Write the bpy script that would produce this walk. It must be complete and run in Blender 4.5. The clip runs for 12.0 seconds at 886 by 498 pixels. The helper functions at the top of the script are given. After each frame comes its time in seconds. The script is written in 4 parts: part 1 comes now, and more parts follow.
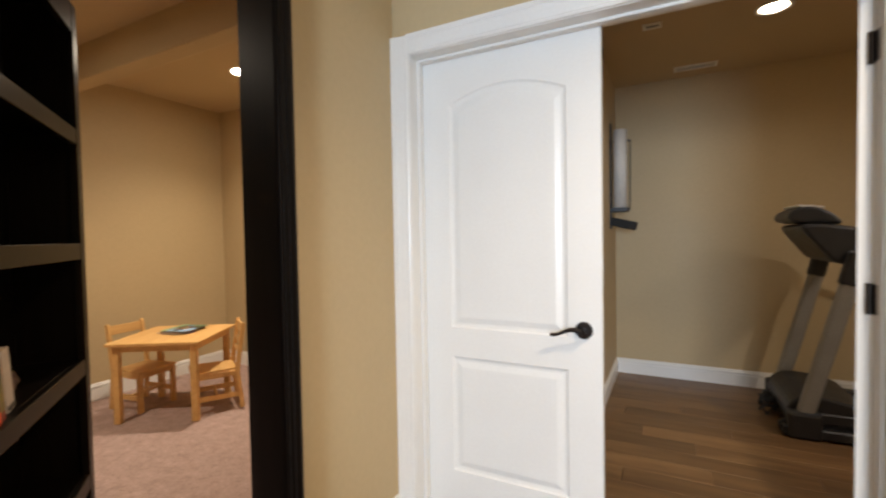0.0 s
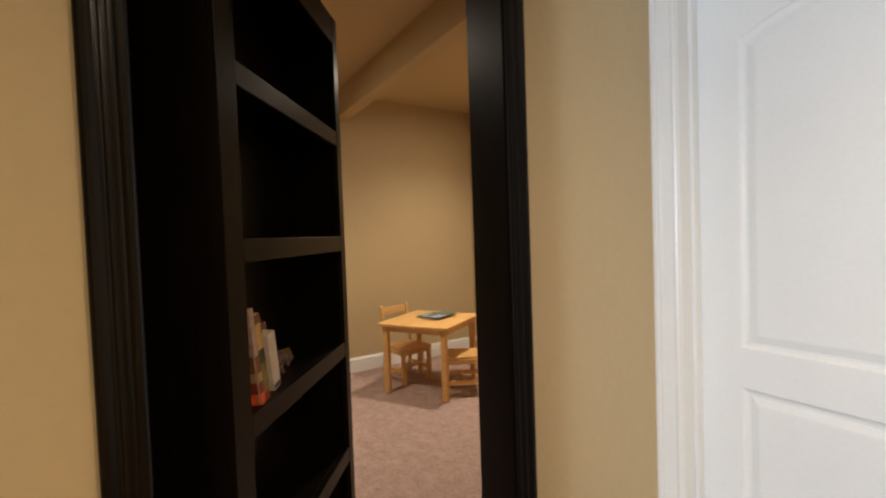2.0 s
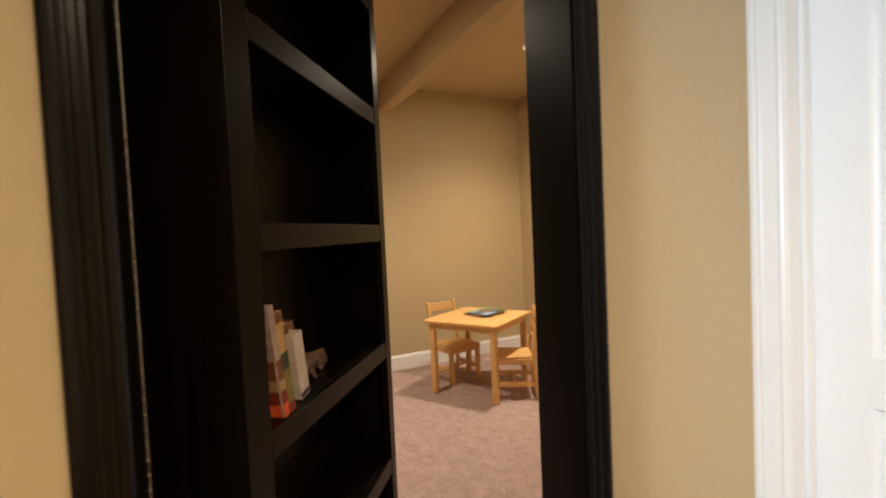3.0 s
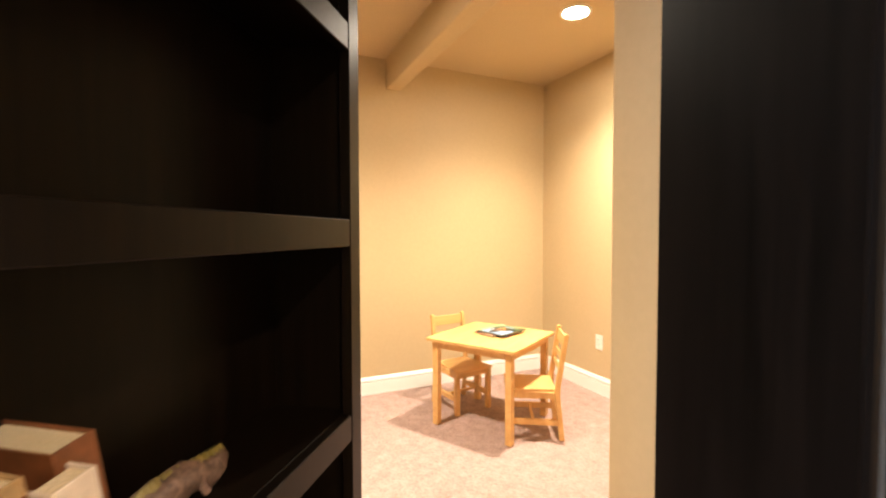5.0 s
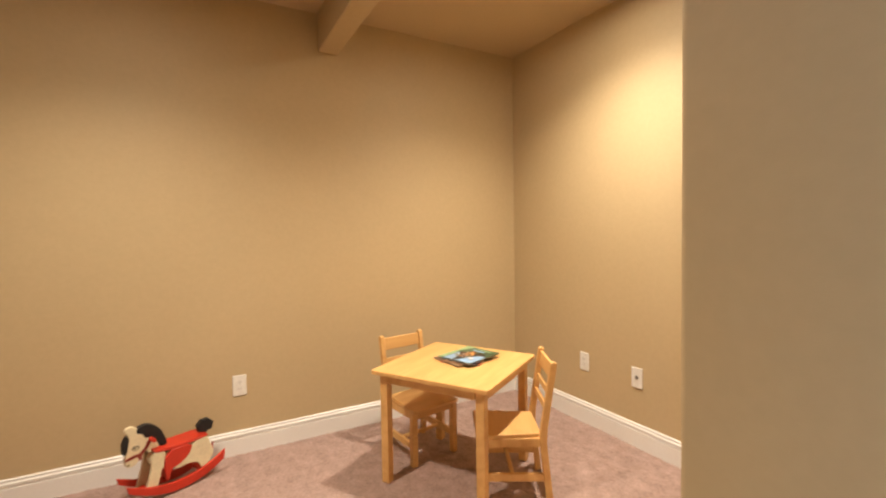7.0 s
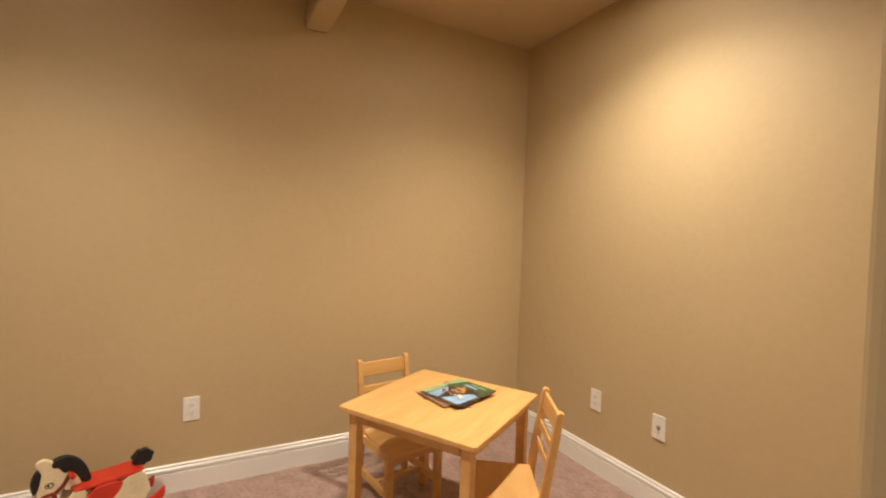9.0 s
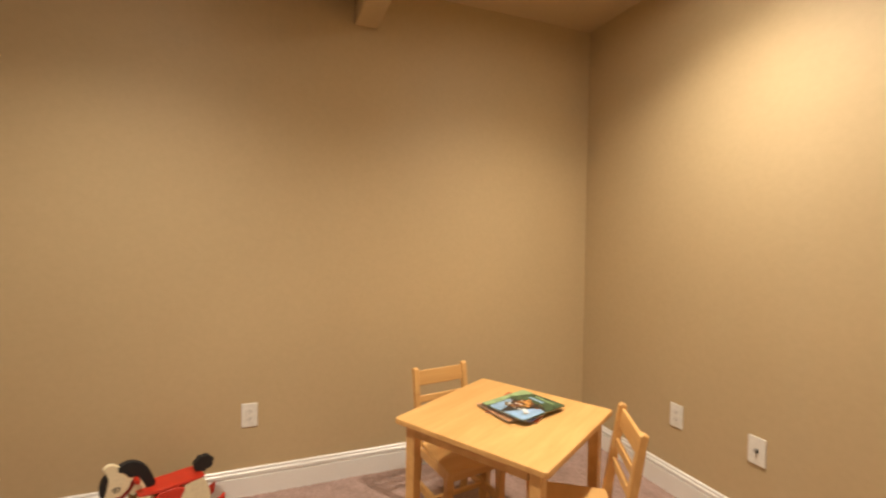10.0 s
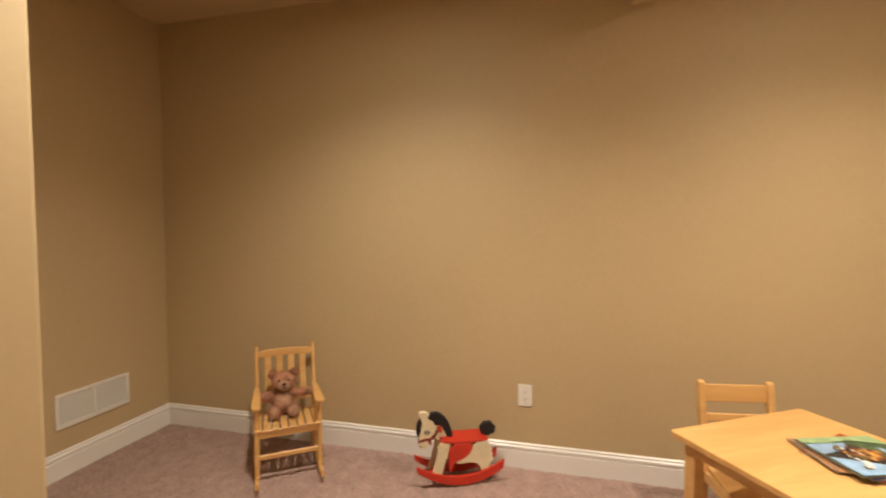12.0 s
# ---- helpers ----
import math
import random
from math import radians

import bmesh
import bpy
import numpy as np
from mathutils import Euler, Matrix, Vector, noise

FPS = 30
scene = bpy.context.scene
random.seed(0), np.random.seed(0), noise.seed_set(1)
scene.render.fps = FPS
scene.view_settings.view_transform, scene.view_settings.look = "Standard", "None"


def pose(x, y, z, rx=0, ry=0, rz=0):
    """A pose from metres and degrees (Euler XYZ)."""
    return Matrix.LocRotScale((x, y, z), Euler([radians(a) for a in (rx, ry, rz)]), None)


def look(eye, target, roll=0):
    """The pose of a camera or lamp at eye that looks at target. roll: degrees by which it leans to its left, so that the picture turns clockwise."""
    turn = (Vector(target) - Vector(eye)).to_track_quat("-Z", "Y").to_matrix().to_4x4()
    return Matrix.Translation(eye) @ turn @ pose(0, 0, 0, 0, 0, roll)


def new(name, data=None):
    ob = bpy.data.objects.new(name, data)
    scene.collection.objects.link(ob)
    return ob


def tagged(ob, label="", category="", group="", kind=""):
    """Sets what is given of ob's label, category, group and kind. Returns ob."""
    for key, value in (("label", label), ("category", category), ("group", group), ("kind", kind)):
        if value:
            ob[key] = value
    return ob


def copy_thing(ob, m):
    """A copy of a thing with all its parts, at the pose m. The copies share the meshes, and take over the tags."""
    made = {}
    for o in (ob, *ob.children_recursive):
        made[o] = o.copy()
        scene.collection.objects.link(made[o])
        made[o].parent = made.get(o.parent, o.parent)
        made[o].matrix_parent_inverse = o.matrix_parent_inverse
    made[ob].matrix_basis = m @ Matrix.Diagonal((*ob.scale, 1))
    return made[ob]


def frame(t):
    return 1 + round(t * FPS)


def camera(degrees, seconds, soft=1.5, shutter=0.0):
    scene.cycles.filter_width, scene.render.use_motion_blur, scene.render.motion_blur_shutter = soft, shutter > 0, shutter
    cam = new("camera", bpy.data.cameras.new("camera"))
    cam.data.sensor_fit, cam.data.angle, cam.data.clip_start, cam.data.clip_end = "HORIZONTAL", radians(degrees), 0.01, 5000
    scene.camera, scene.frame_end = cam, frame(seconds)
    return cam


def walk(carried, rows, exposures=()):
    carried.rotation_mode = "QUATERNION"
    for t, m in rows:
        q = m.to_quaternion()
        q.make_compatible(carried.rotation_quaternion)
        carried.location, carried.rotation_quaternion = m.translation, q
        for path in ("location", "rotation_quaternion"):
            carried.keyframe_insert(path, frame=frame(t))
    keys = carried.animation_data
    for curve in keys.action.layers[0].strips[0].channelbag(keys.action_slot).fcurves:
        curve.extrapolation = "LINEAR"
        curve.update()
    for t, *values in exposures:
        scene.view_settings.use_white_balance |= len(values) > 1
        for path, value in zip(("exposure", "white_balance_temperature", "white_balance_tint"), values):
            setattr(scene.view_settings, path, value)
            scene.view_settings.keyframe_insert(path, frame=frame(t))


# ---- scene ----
cam = camera(90.4, 12.0, soft=2.1, shutter=0.5)
PATH = [
    (0, (0.05, 0.35, 1.261), (-0.869, 2.126, 1.204), -1.0),
    (0.5, (-0.057, 0.385, 1.248), (-1.17, 2.046, 1.195), -1.3),
    (1, (-0.109, 0.418, 1.251), (-1.443, 1.907, 1.188), -1.7),
    (1.5, (-0.113, 0.487, 1.259), (-1.667, 1.745, 1.19), -1.8),
    (2, (-0.121, 0.555, 1.252), (-1.822, 1.605, 1.188), -2.0),
    (2.5, (-0.17, 0.603, 1.24), (-1.945, 1.522, 1.173), -2.2),
    (3, (-0.275, 0.636, 1.227), (-2.079, 1.497, 1.154), -2.6),
    (3.1, (-0.32, 0.651, 1.217), (-2.127, 1.507, 1.153), -2.7),
    (4.8, (-0.727, 0.838, 1.228), (-2.541, 1.678, 1.158), -0.1),
    (5, (-0.771, 0.869, 1.233), (-2.593, 1.691, 1.163), -0.1),
    (5.5, (-0.908, 0.95, 1.234), (-2.719, 1.797, 1.164), -0.3),
    (6, (-1.034, 1.022, 1.232), (-2.826, 1.906, 1.159), -1.1),
    (6.5, (-1.187, 1.094, 1.233), (-2.943, 2.048, 1.15), -1.3),
    (7, (-1.338, 1.197, 1.229), (-3.083, 2.173, 1.158), -0.9),
    (7.2, (-1.396, 1.233, 1.23), (-3.136, 2.218, 1.169), -0.5),
    (8.8, (-1.627, 1.43, 1.243), (-3.381, 2.392, 1.203), 1.9),
    (9, (-1.626, 1.445, 1.263), (-3.391, 2.384, 1.21), 2.0),
    (9.5, (-1.705, 1.481, 1.257), (-3.502, 2.356, 1.208), 1.5),
    (10, (-1.762, 1.481, 1.258), (-3.625, 2.207, 1.205), 0.8),
    (10.5, (-1.742, 1.505, 1.259), (-3.697, 1.924, 1.236), 0.2),
    (11, (-1.71, 1.523, 1.268), (-3.708, 1.594, 1.223), 0.4),
    (11.5, (-1.691, 1.542, 1.271), (-3.675, 1.297, 1.196), -0.0),
    (12, (-1.731, 1.518, 1.259), (-3.67, 1.035, 1.174), -0.1),
]
EXPOSURES = [(0, -0.12), (1.0, -0.27), (1.5, -0.37), (2.0, -0.29), (2.5, -0.05), (3.1, 0.12), (4.8, 1.42), (5.3, 1.57), (5.6, 1.48), (6.0, 1.2), (6.5, 0.95), (7.2, 0.38), (8.8, 0.15), (12, 0.22)]
walk(cam, [(t, look(eye, target, roll)) for t, eye, target, roll in PATH], EXPOSURES)

# ---- plan, in metres ----
CEIL = 2.565            # ceilings
XW, YN, YS = -4.06, 3.357, -0.92     # playroom west, north and south faces
XE = -1.765              # playroom face of the east part beyond the switch wall
YSW = 1.865              # switch wall face
XL, YL = -2.49, 0.37    # corner of the wall beside the bookcase door
HX0, HX1 = -1.02, -1.080  # hall west wall: hall face, playroom face
HY0, HY1 = 1.975, 2.115  # hall north wall: hall face, gym face
OP0, OP1, OPZ = 0.485, 1.317, 2.03   # rough opening of the bookcase door
DL, DM, DR, DZ = -0.938, -0.173, 0.592, 2.032  # double door: left jamb, meeting line, right jamb, height
GX, GY = -0.39, 4.62    # gym west and far faces
HXE, HYS, GXE = 2.6, -2.6, 3.2

# ---- world and lamps ----
world = bpy.data.worlds.new("world")
scene.world = world
world.use_nodes = True
world.node_tree.nodes["Background"].inputs[0].default_value = (0.6, 0.75, 1.0, 1)
world.node_tree.nodes["Background"].inputs[1].default_value = 0.3
WARM = (1.0, 0.863, 0.690)
HALLWARM = (1.0, 0.785, 0.565)
GYMWARM = (1.0, 0.88, 0.76)


def spot(x, y, watts, colour, size=112, blend=0.45):
    d = bpy.data.lights.new("downlight_beam", "SPOT")
    d.energy, d.color, d.spot_size, d.spot_blend, d.shadow_soft_size = watts, colour, radians(size), blend, 0.05
    ob = new("downlight_beam", d)
    ob.matrix_world = pose(x, y, CEIL - 0.012)
    return ob


PLAY_LAMPS = [(-2.90, 2.71), (-2.90, 0.85)]
# Hall lamps are out of view; the second is only added for light.
HALL_LAMPS = [(0.68, 1.08), (0.9, -1.0)]
GYM_LAMPS = [(0.59, 3.56), (2.3, 2.62)]
for lx, ly in PLAY_LAMPS:
    spot(lx, ly, 166, WARM, 134, 1.0)
for lx, ly in HALL_LAMPS:
    spot(lx, ly, 142, HALLWARM, 140, 0.7)
for (lx, ly), watts in zip(GYM_LAMPS, (24, 120)):
    spot(lx, ly, watts, GYMWARM, 150, 0.7)
day = bpy.data.lights.new("window_daylight", "AREA")
day.shape, day.size, day.size_y, day.energy, day.color = "RECTANGLE", 1.1, 1.3, 182, (0.64, 0.80, 1.0)
new("window_daylight", day).matrix_world = look((0.8, HYS + 0.03, 1.45), (0.8, 0, 1.3))

# ---- materials ----


def mat(name, colour, rough=0.5, metal=0.0, var=0.12, scale=6.0, bump=0.0, bump_scale=200.0, spec=0.5, coat=0.0, fine=0.06, fine_scale=90.0, rnd=0.0):
    m = bpy.data.materials.new(name)
    m.use_nodes = True
    nt = m.node_tree
    b = nt.nodes["Principled BSDF"]
    b.inputs["Metallic"].default_value, b.inputs["Specular IOR Level"].default_value = metal, spec
    b.inputs["Coat Weight"].default_value = coat
    tc = nt.nodes.new("ShaderNodeTexCoord")

    def noise_tex(s, detail=4.0):
        n = nt.nodes.new("ShaderNodeTexNoise")
        n.inputs["Scale"].default_value, n.inputs["Detail"].default_value = s, detail
        nt.links.new(tc.outputs["Object"], n.inputs["Vector"])
        return n

    def mapped(sock, lo, hi):
        r = nt.nodes.new("ShaderNodeMapRange")
        r.inputs["From Min"].default_value, r.inputs["From Max"].default_value = 0.3, 0.7
        r.inputs["To Min"].default_value, r.inputs["To Max"].default_value = lo, hi
        nt.links.new(sock, r.inputs["Value"])
        return r.outputs["Result"]

    def math_node(op, a, c):
        n = nt.nodes.new("ShaderNodeMath")
        n.operation = op
        nt.links.new(a, n.inputs[0])
        if hasattr(c, "is_linked"):
            nt.links.new(c, n.inputs[1])
        else:
            n.inputs[1].default_value = c
        return n.outputs[0]
    big = noise_tex(scale)
    val = math_node("MULTIPLY", mapped(big.outputs["Fac"], 1 - var, 1 + var), mapped(noise_tex(fine_scale, 2).outputs["Fac"], 1 - fine, 1 + fine))
    if rnd:
        info = nt.nodes.new("ShaderNodeObjectInfo")
        r = nt.nodes.new("ShaderNodeMapRange")
        r.inputs["To Min"].default_value, r.inputs["To Max"].default_value = 1 - rnd, 1 + rnd
        nt.links.new(info.outputs["Random"], r.inputs["Value"])
        val = math_node("MULTIPLY", val, r.outputs["Result"])
    mix = nt.nodes.new("ShaderNodeVectorMath")
    mix.operation = "SCALE"
    mix.inputs[0].default_value = colour
    nt.links.new(val, mix.inputs["Scale"])
    nt.links.new(mix.outputs[0], b.inputs["Base Color"])
    nt.links.new(mapped(big.outputs["Fac"], rough * 0.9, min(1, rough * 1.1)), b.inputs["Roughness"])
    if bump:
        bp = nt.nodes.new("ShaderNodeBump")
        bp.inputs["Strength"].default_value, bp.inputs["Distance"].default_value = bump, 0.002
        nt.links.new(noise_tex(bump_scale, 3).outputs["Fac"], bp.inputs["Height"])
        nt.links.new(bp.outputs[0], b.inputs["Normal"])
    return m


def wood_mat(name, dark, light, rough, grain=(40, 3, 40), rnd=0.0, bump=0.1, axis_noise=1.0, coat=0.0, spec=0.5):
    """Wood whose grain runs along the object's y."""
    m = bpy.data.materials.new(name)
    m.use_nodes = True
    nt = m.node_tree
    b = nt.nodes["Principled BSDF"]
    b.inputs["Roughness"].default_value, b.inputs["Coat Weight"].default_value, b.inputs["Specular IOR Level"].default_value = rough, coat, spec
    tc = nt.nodes.new("ShaderNodeTexCoord")
    info = nt.nodes.new("ShaderNodeObjectInfo")
    off = nt.nodes.new("ShaderNodeVectorMath")
    off.operation = "ADD"
    sc = nt.nodes.new("ShaderNodeMath")
    sc.operation, sc.inputs[1].default_value = "MULTIPLY", 37.0
    nt.links.new(info.outputs["Random"], sc.inputs[0])
    nt.links.new(tc.outputs["Object"], off.inputs[0])
    nt.links.new(sc.outputs[0], off.inputs[1])
    mp = nt.nodes.new("ShaderNodeMapping")
    mp.inputs["Scale"].default_value = grain
    nt.links.new(off.outputs[0], mp.inputs["Vector"])
    n = nt.nodes.new("ShaderNodeTexNoise")
    n.inputs["Scale"].default_value, n.inputs["Detail"].default_value, n.inputs["Distortion"].default_value = 1.0, 5.0, 0.6 * axis_noise
    nt.links.new(mp.outputs[0], n.inputs["Vector"])
    ramp = nt.nodes.new("ShaderNodeValToRGB")
    ramp.color_ramp.elements[0].position, ramp.color_ramp.elements[0].color = 0.3, (*dark, 1)
    ramp.color_ramp.elements[1].position, ramp.color_ramp.elements[1].color = 0.65, (*light, 1)
    nt.links.new(n.outputs["Fac"], ramp.inputs["Fac"])
    r = nt.nodes.new("ShaderNodeMapRange")
    r.inputs["To Min"].default_value, r.inputs["To Max"].default_value = 1 - rnd, 1 + rnd
    nt.links.new(info.outputs["Random"], r.inputs["Value"])
    vm = nt.nodes.new("ShaderNodeVectorMath")
    vm.operation = "SCALE"
    nt.links.new(ramp.outputs["Color"], vm.inputs[0])
    nt.links.new(r.outputs["Result"], vm.inputs["Scale"])
    nt.links.new(vm.outputs[0], b.inputs["Base Color"])
    bp = nt.nodes.new("ShaderNodeBump")
    bp.inputs["Strength"].default_value, bp.inputs["Distance"].default_value = bump, 0.001
    nt.links.new(n.outputs["Fac"], bp.inputs["Height"])
    nt.links.new(bp.outputs[0], b.inputs["Normal"])
    return m


def glow(name, colour, strength):
    m = bpy.data.materials.new(name)
    m.use_nodes = True
    b = m.node_tree.nodes["Principled BSDF"]
    b.inputs["Base Color"].default_value = (*colour, 1)
    b.inputs["Emission Color"].default_value, b.inputs["Emission Strength"].default_value = (*colour, 1), strength
    return m


M_WALL = mat("tan_wall_paint", (0.512, 0.396, 0.228), 0.62, var=0.03, scale=1.3, bump=0.12, bump_scale=260, fine=0.02, fine_scale=40)
M_CEIL = mat("ceiling_paint", (0.54, 0.415, 0.245), 0.85, var=0.03, scale=1.5, bump=0.25, bump_scale=160, fine=0.03)
M_WHITE = mat("white_trim_paint", (0.80, 0.79, 0.76), 0.34, var=0.02, scale=3, bump=0.04, bump_scale=120, fine=0.015)
M_DARK = wood_mat("espresso_stained_wood", (0.0026, 0.0015, 0.0009), (0.0066, 0.0038, 0.0022), 0.36, (60, 60, 3), bump=0.05, spec=0.16)
# Same wood made darker and duller, so right jamb and casing look shaded.
M_DARKM = wood_mat("espresso_wood_shaded", (0.0022, 0.0014, 0.0010), (0.0052, 0.0032, 0.0024), 0.42, (60, 60, 3), bump=0.04, spec=0.09)
# Same wood, lighter and glossier, to carry the left casing's reflections.
M_SATIN = wood_mat("espresso_satin_casing", (0.0030, 0.0018, 0.0010), (0.0075, 0.0044, 0.0026), 0.26, (60, 60, 3), bump=0.04, spec=0.2)
M_PINE = wood_mat("clear_pine", (0.61, 0.335, 0.112), (0.71, 0.43, 0.160), 0.44, (22, 2.5, 22), rnd=0.05, bump=0.04)
M_PLANK = wood_mat("dark_wood_plank", (0.125, 0.064, 0.025), (0.215, 0.122, 0.052), 0.42, (15, 1.6, 15), rnd=0.26, bump=0.1)
M_CARPET = mat("beige_pink_carpet", (0.375, 0.265, 0.232), 0.95, var=0.13, scale=15.0, bump=0.7, bump_scale=280, fine=0.12, fine_scale=70, spec=0.1)
M_BRONZE = mat("oil_rubbed_bronze", (0.035, 0.028, 0.024), 0.32, 0.9, var=0.2, scale=30)
M_STEEL = mat("brushed_steel", (0.55, 0.52, 0.48), 0.3, 1.0, var=0.15, scale=60)
M_PLATE = mat("white_plastic", (0.78, 0.76, 0.70), 0.3, var=0.02, scale=20)
M_SLOT = mat("dark_slot", (0.02, 0.02, 0.02), 0.6)
M_CREAM = mat("cream_paint", (0.70, 0.61, 0.41), 0.5, var=0.06, scale=14, bump=0.1)
M_RED = mat("red_paint", (0.52, 0.032, 0.013), 0.45, var=0.1, scale=16, bump=0.06)
M_BLACK = mat("black_paint", (0.007, 0.0065, 0.007), 0.65, var=0.15, scale=20, bump=0.1)
M_MAROON = mat("dark_red_strap_paint", (0.22, 0.025, 0.015), 0.45, var=0.1)
M_FUR = mat("brown_plush", (0.46, 0.235, 0.150), 0.95, var=0.25, scale=28, bump=1.0, bump_scale=330, fine=0.25, fine_scale=260, spec=0.1)
M_FUR2 = mat("pale_plush", (0.58, 0.36, 0.24), 0.95, var=0.2, scale=28, bump=1.0, bump_scale=330, spec=0.1)
M_GREY = mat("grey_metallic_paint", (0.30, 0.295, 0.28), 0.4, 0.3, var=0.08)
M_CHAR = mat("charcoal_plastic", (0.020, 0.020, 0.022), 0.42, var=0.2, scale=12)
M_RUBBER = mat("black_rubber", (0.015, 0.015, 0.015), 0.8, var=0.2, bump=0.3)
M_SCREEN = mat("dark_screen", (0.015, 0.018, 0.022), 0.12)
M_SILVER = mat("silver_plastic", (0.62, 0.60, 0.57), 0.35, 0.2)
M_LENS = glow("lit_lamp_lens", (1.0, 0.863, 0.69), 160.0)
M_LENS_GYM = glow("lit_lamp_lens_gym", (1.0, 0.85, 0.65), 25.0)
M_LENS_DIM = glow("lit_lamp_lens_dim", (1.0, 0.81, 0.61), 130.0)
M_PAPER = mat("book_pages", (0.62, 0.50, 0.33), 0.8, var=0.1, fine=0.2, fine_scale=500)


# ---- building helpers ----


def part(name, bm, material, parent, label="", loc=None, smooth=False):
    me = bpy.data.meshes.new(name)
    bmesh.ops.recalc_face_normals(bm, faces=bm.faces)
    bm.to_mesh(me)
    bm.free()
    for f in me.polygons:
        f.use_smooth = smooth
    me.materials.append(material)
    ob = new(name, me)
    if parent is not None:
        ob.parent = parent
    if loc is not None:
        ob.matrix_basis = loc
    if label:
        ob["label"] = label
    return ob


def empty(name, m, label, category, group="", kind=""):
    e = new(name)
    e.empty_display_size = 0.05
    e.matrix_basis = m
    return tagged(e, label, category, group, kind)


def box(lo, hi, bevel=0.0, bm=None, m=None, seg=1):
    """A box from corner lo to corner hi, with rounded edges, as a bmesh."""
    own = bmesh.new()
    r = bmesh.ops.create_cube(own, size=1.0)
    c, s = [(a + b) / 2 for a, b in zip(lo, hi)], [abs(b - a) for a, b in zip(lo, hi)]
    for v in own.verts:
        v.co = Vector((v.co.x * s[0] + c[0], v.co.y * s[1] + c[1], v.co.z * s[2] + c[2]))
    if bevel:
        bmesh.ops.bevel(own, geom=own.edges[:], offset=bevel, segments=seg, affect="EDGES", profile=0.5)
    if m is not None:
        own.transform(m)
    if bm is None:
        return own
    me = bpy.data.meshes.new("t")
    own.to_mesh(me)
    own.free()
    bm.from_mesh(me)
    bpy.data.meshes.remove(me)
    return bm


def prism(pts, a, b, plane="xz", bevel=0.0, seg=1):
    """A flat outline (list of 2D points) pushed from a to b across its plane."""
    bm = bmesh.new()

    def at(p, h):
        return {"xz": (p[0], h, p[1]), "xy": (p[0], p[1], h), "yz": (h, p[0], p[1])}[plane]
    lo = [bm.verts.new(at(p, a)) for p in pts]
    hi = [bm.verts.new(at(p, b)) for p in pts]
    bm.faces.new(lo)
    bm.faces.new(hi[::-1])
    for i in range(len(pts)):
        j = (i + 1) % len(pts)
        bm.faces.new((lo[i], hi[i], hi[j], lo[j]))
    bmesh.ops.recalc_face_normals(bm, faces=bm.faces)
    if bevel:
        rim = [e for e in bm.edges if len({v in lo for v in e.verts}) == 1]
        bmesh.ops.bevel(bm, geom=rim, offset=bevel, segments=seg, affect="EDGES", profile=0.5)
    return bm


def rod(p, q, r, r2=None, n=12, bm=None):
    """A round bar from p to q."""
    bm = bm or bmesh.new()
    p, q = Vector(p), Vector(q)
    d = q - p
    m = Matrix.Translation((p + q) / 2) @ d.to_track_quat("Z", "Y").to_matrix().to_4x4()
    bmesh.ops.create_cone(bm, cap_ends=True, segments=n, radius1=r, radius2=r if r2 is None else r2, depth=d.length, matrix=m)
    return bm


def bar(p, q, w, h, up=(0, 0, 1), bevel=0.003):
    """A square bar from p to q, w wide and h thick towards up."""
    p, q = Vector(p), Vector(q)
    d = (q - p)
    x = d.normalized()
    y = Vector(up).cross(x).normalized()
    z = x.cross(y)
    m = Matrix((x, y, z)).transposed().to_4x4()
    m.translation = (p + q) / 2
    return box((-d.length / 2, -w / 2, -h / 2), (d.length / 2, w / 2, h / 2), bevel, m=m)


def ball(c, s, m=None, lumps=0.0, sub=3, seed=0.0):
    bm = bmesh.new()
    bmesh.ops.create_icosphere(bm, subdivisions=sub, radius=1.0)
    for v in bm.verts:
        k = 1 + lumps * noise.noise(v.co * 2.3 + Vector((seed, seed, seed))) + 0.4 * lumps * noise.noise(v.co * 9 + Vector((seed, 0, 0)))
        v.co = Vector((v.co.x * s[0] * k, v.co.y * s[1] * k, v.co.z * s[2] * k))
    if m is not None:
        bm.transform(m)
    bmesh.ops.translate(bm, verts=bm.verts, vec=c)
    return bm


def moulding(profile, p, q, out, up):
    """A profile of (along up, along out) points drawn from p to q."""
    bm = bmesh.new()
    p, q, o, u = Vector(p), Vector(q), Vector(out), Vector(up)
    a = [bm.verts.new(p + u * s + o * t) for s, t in profile]
    b = [bm.verts.new(q + u * s + o * t) for s, t in profile]
    bm.faces.new(a)
    bm.faces.new(b[::-1])
    for i in range(len(a)):
        j = (i + 1) % len(a)
        bm.faces.new((a[i], b[i], b[j], a[j]))
    return bm


def structure(name, bm, material, label, category):
    return tagged(part(name, bm, material, None), label, category, kind="structure")


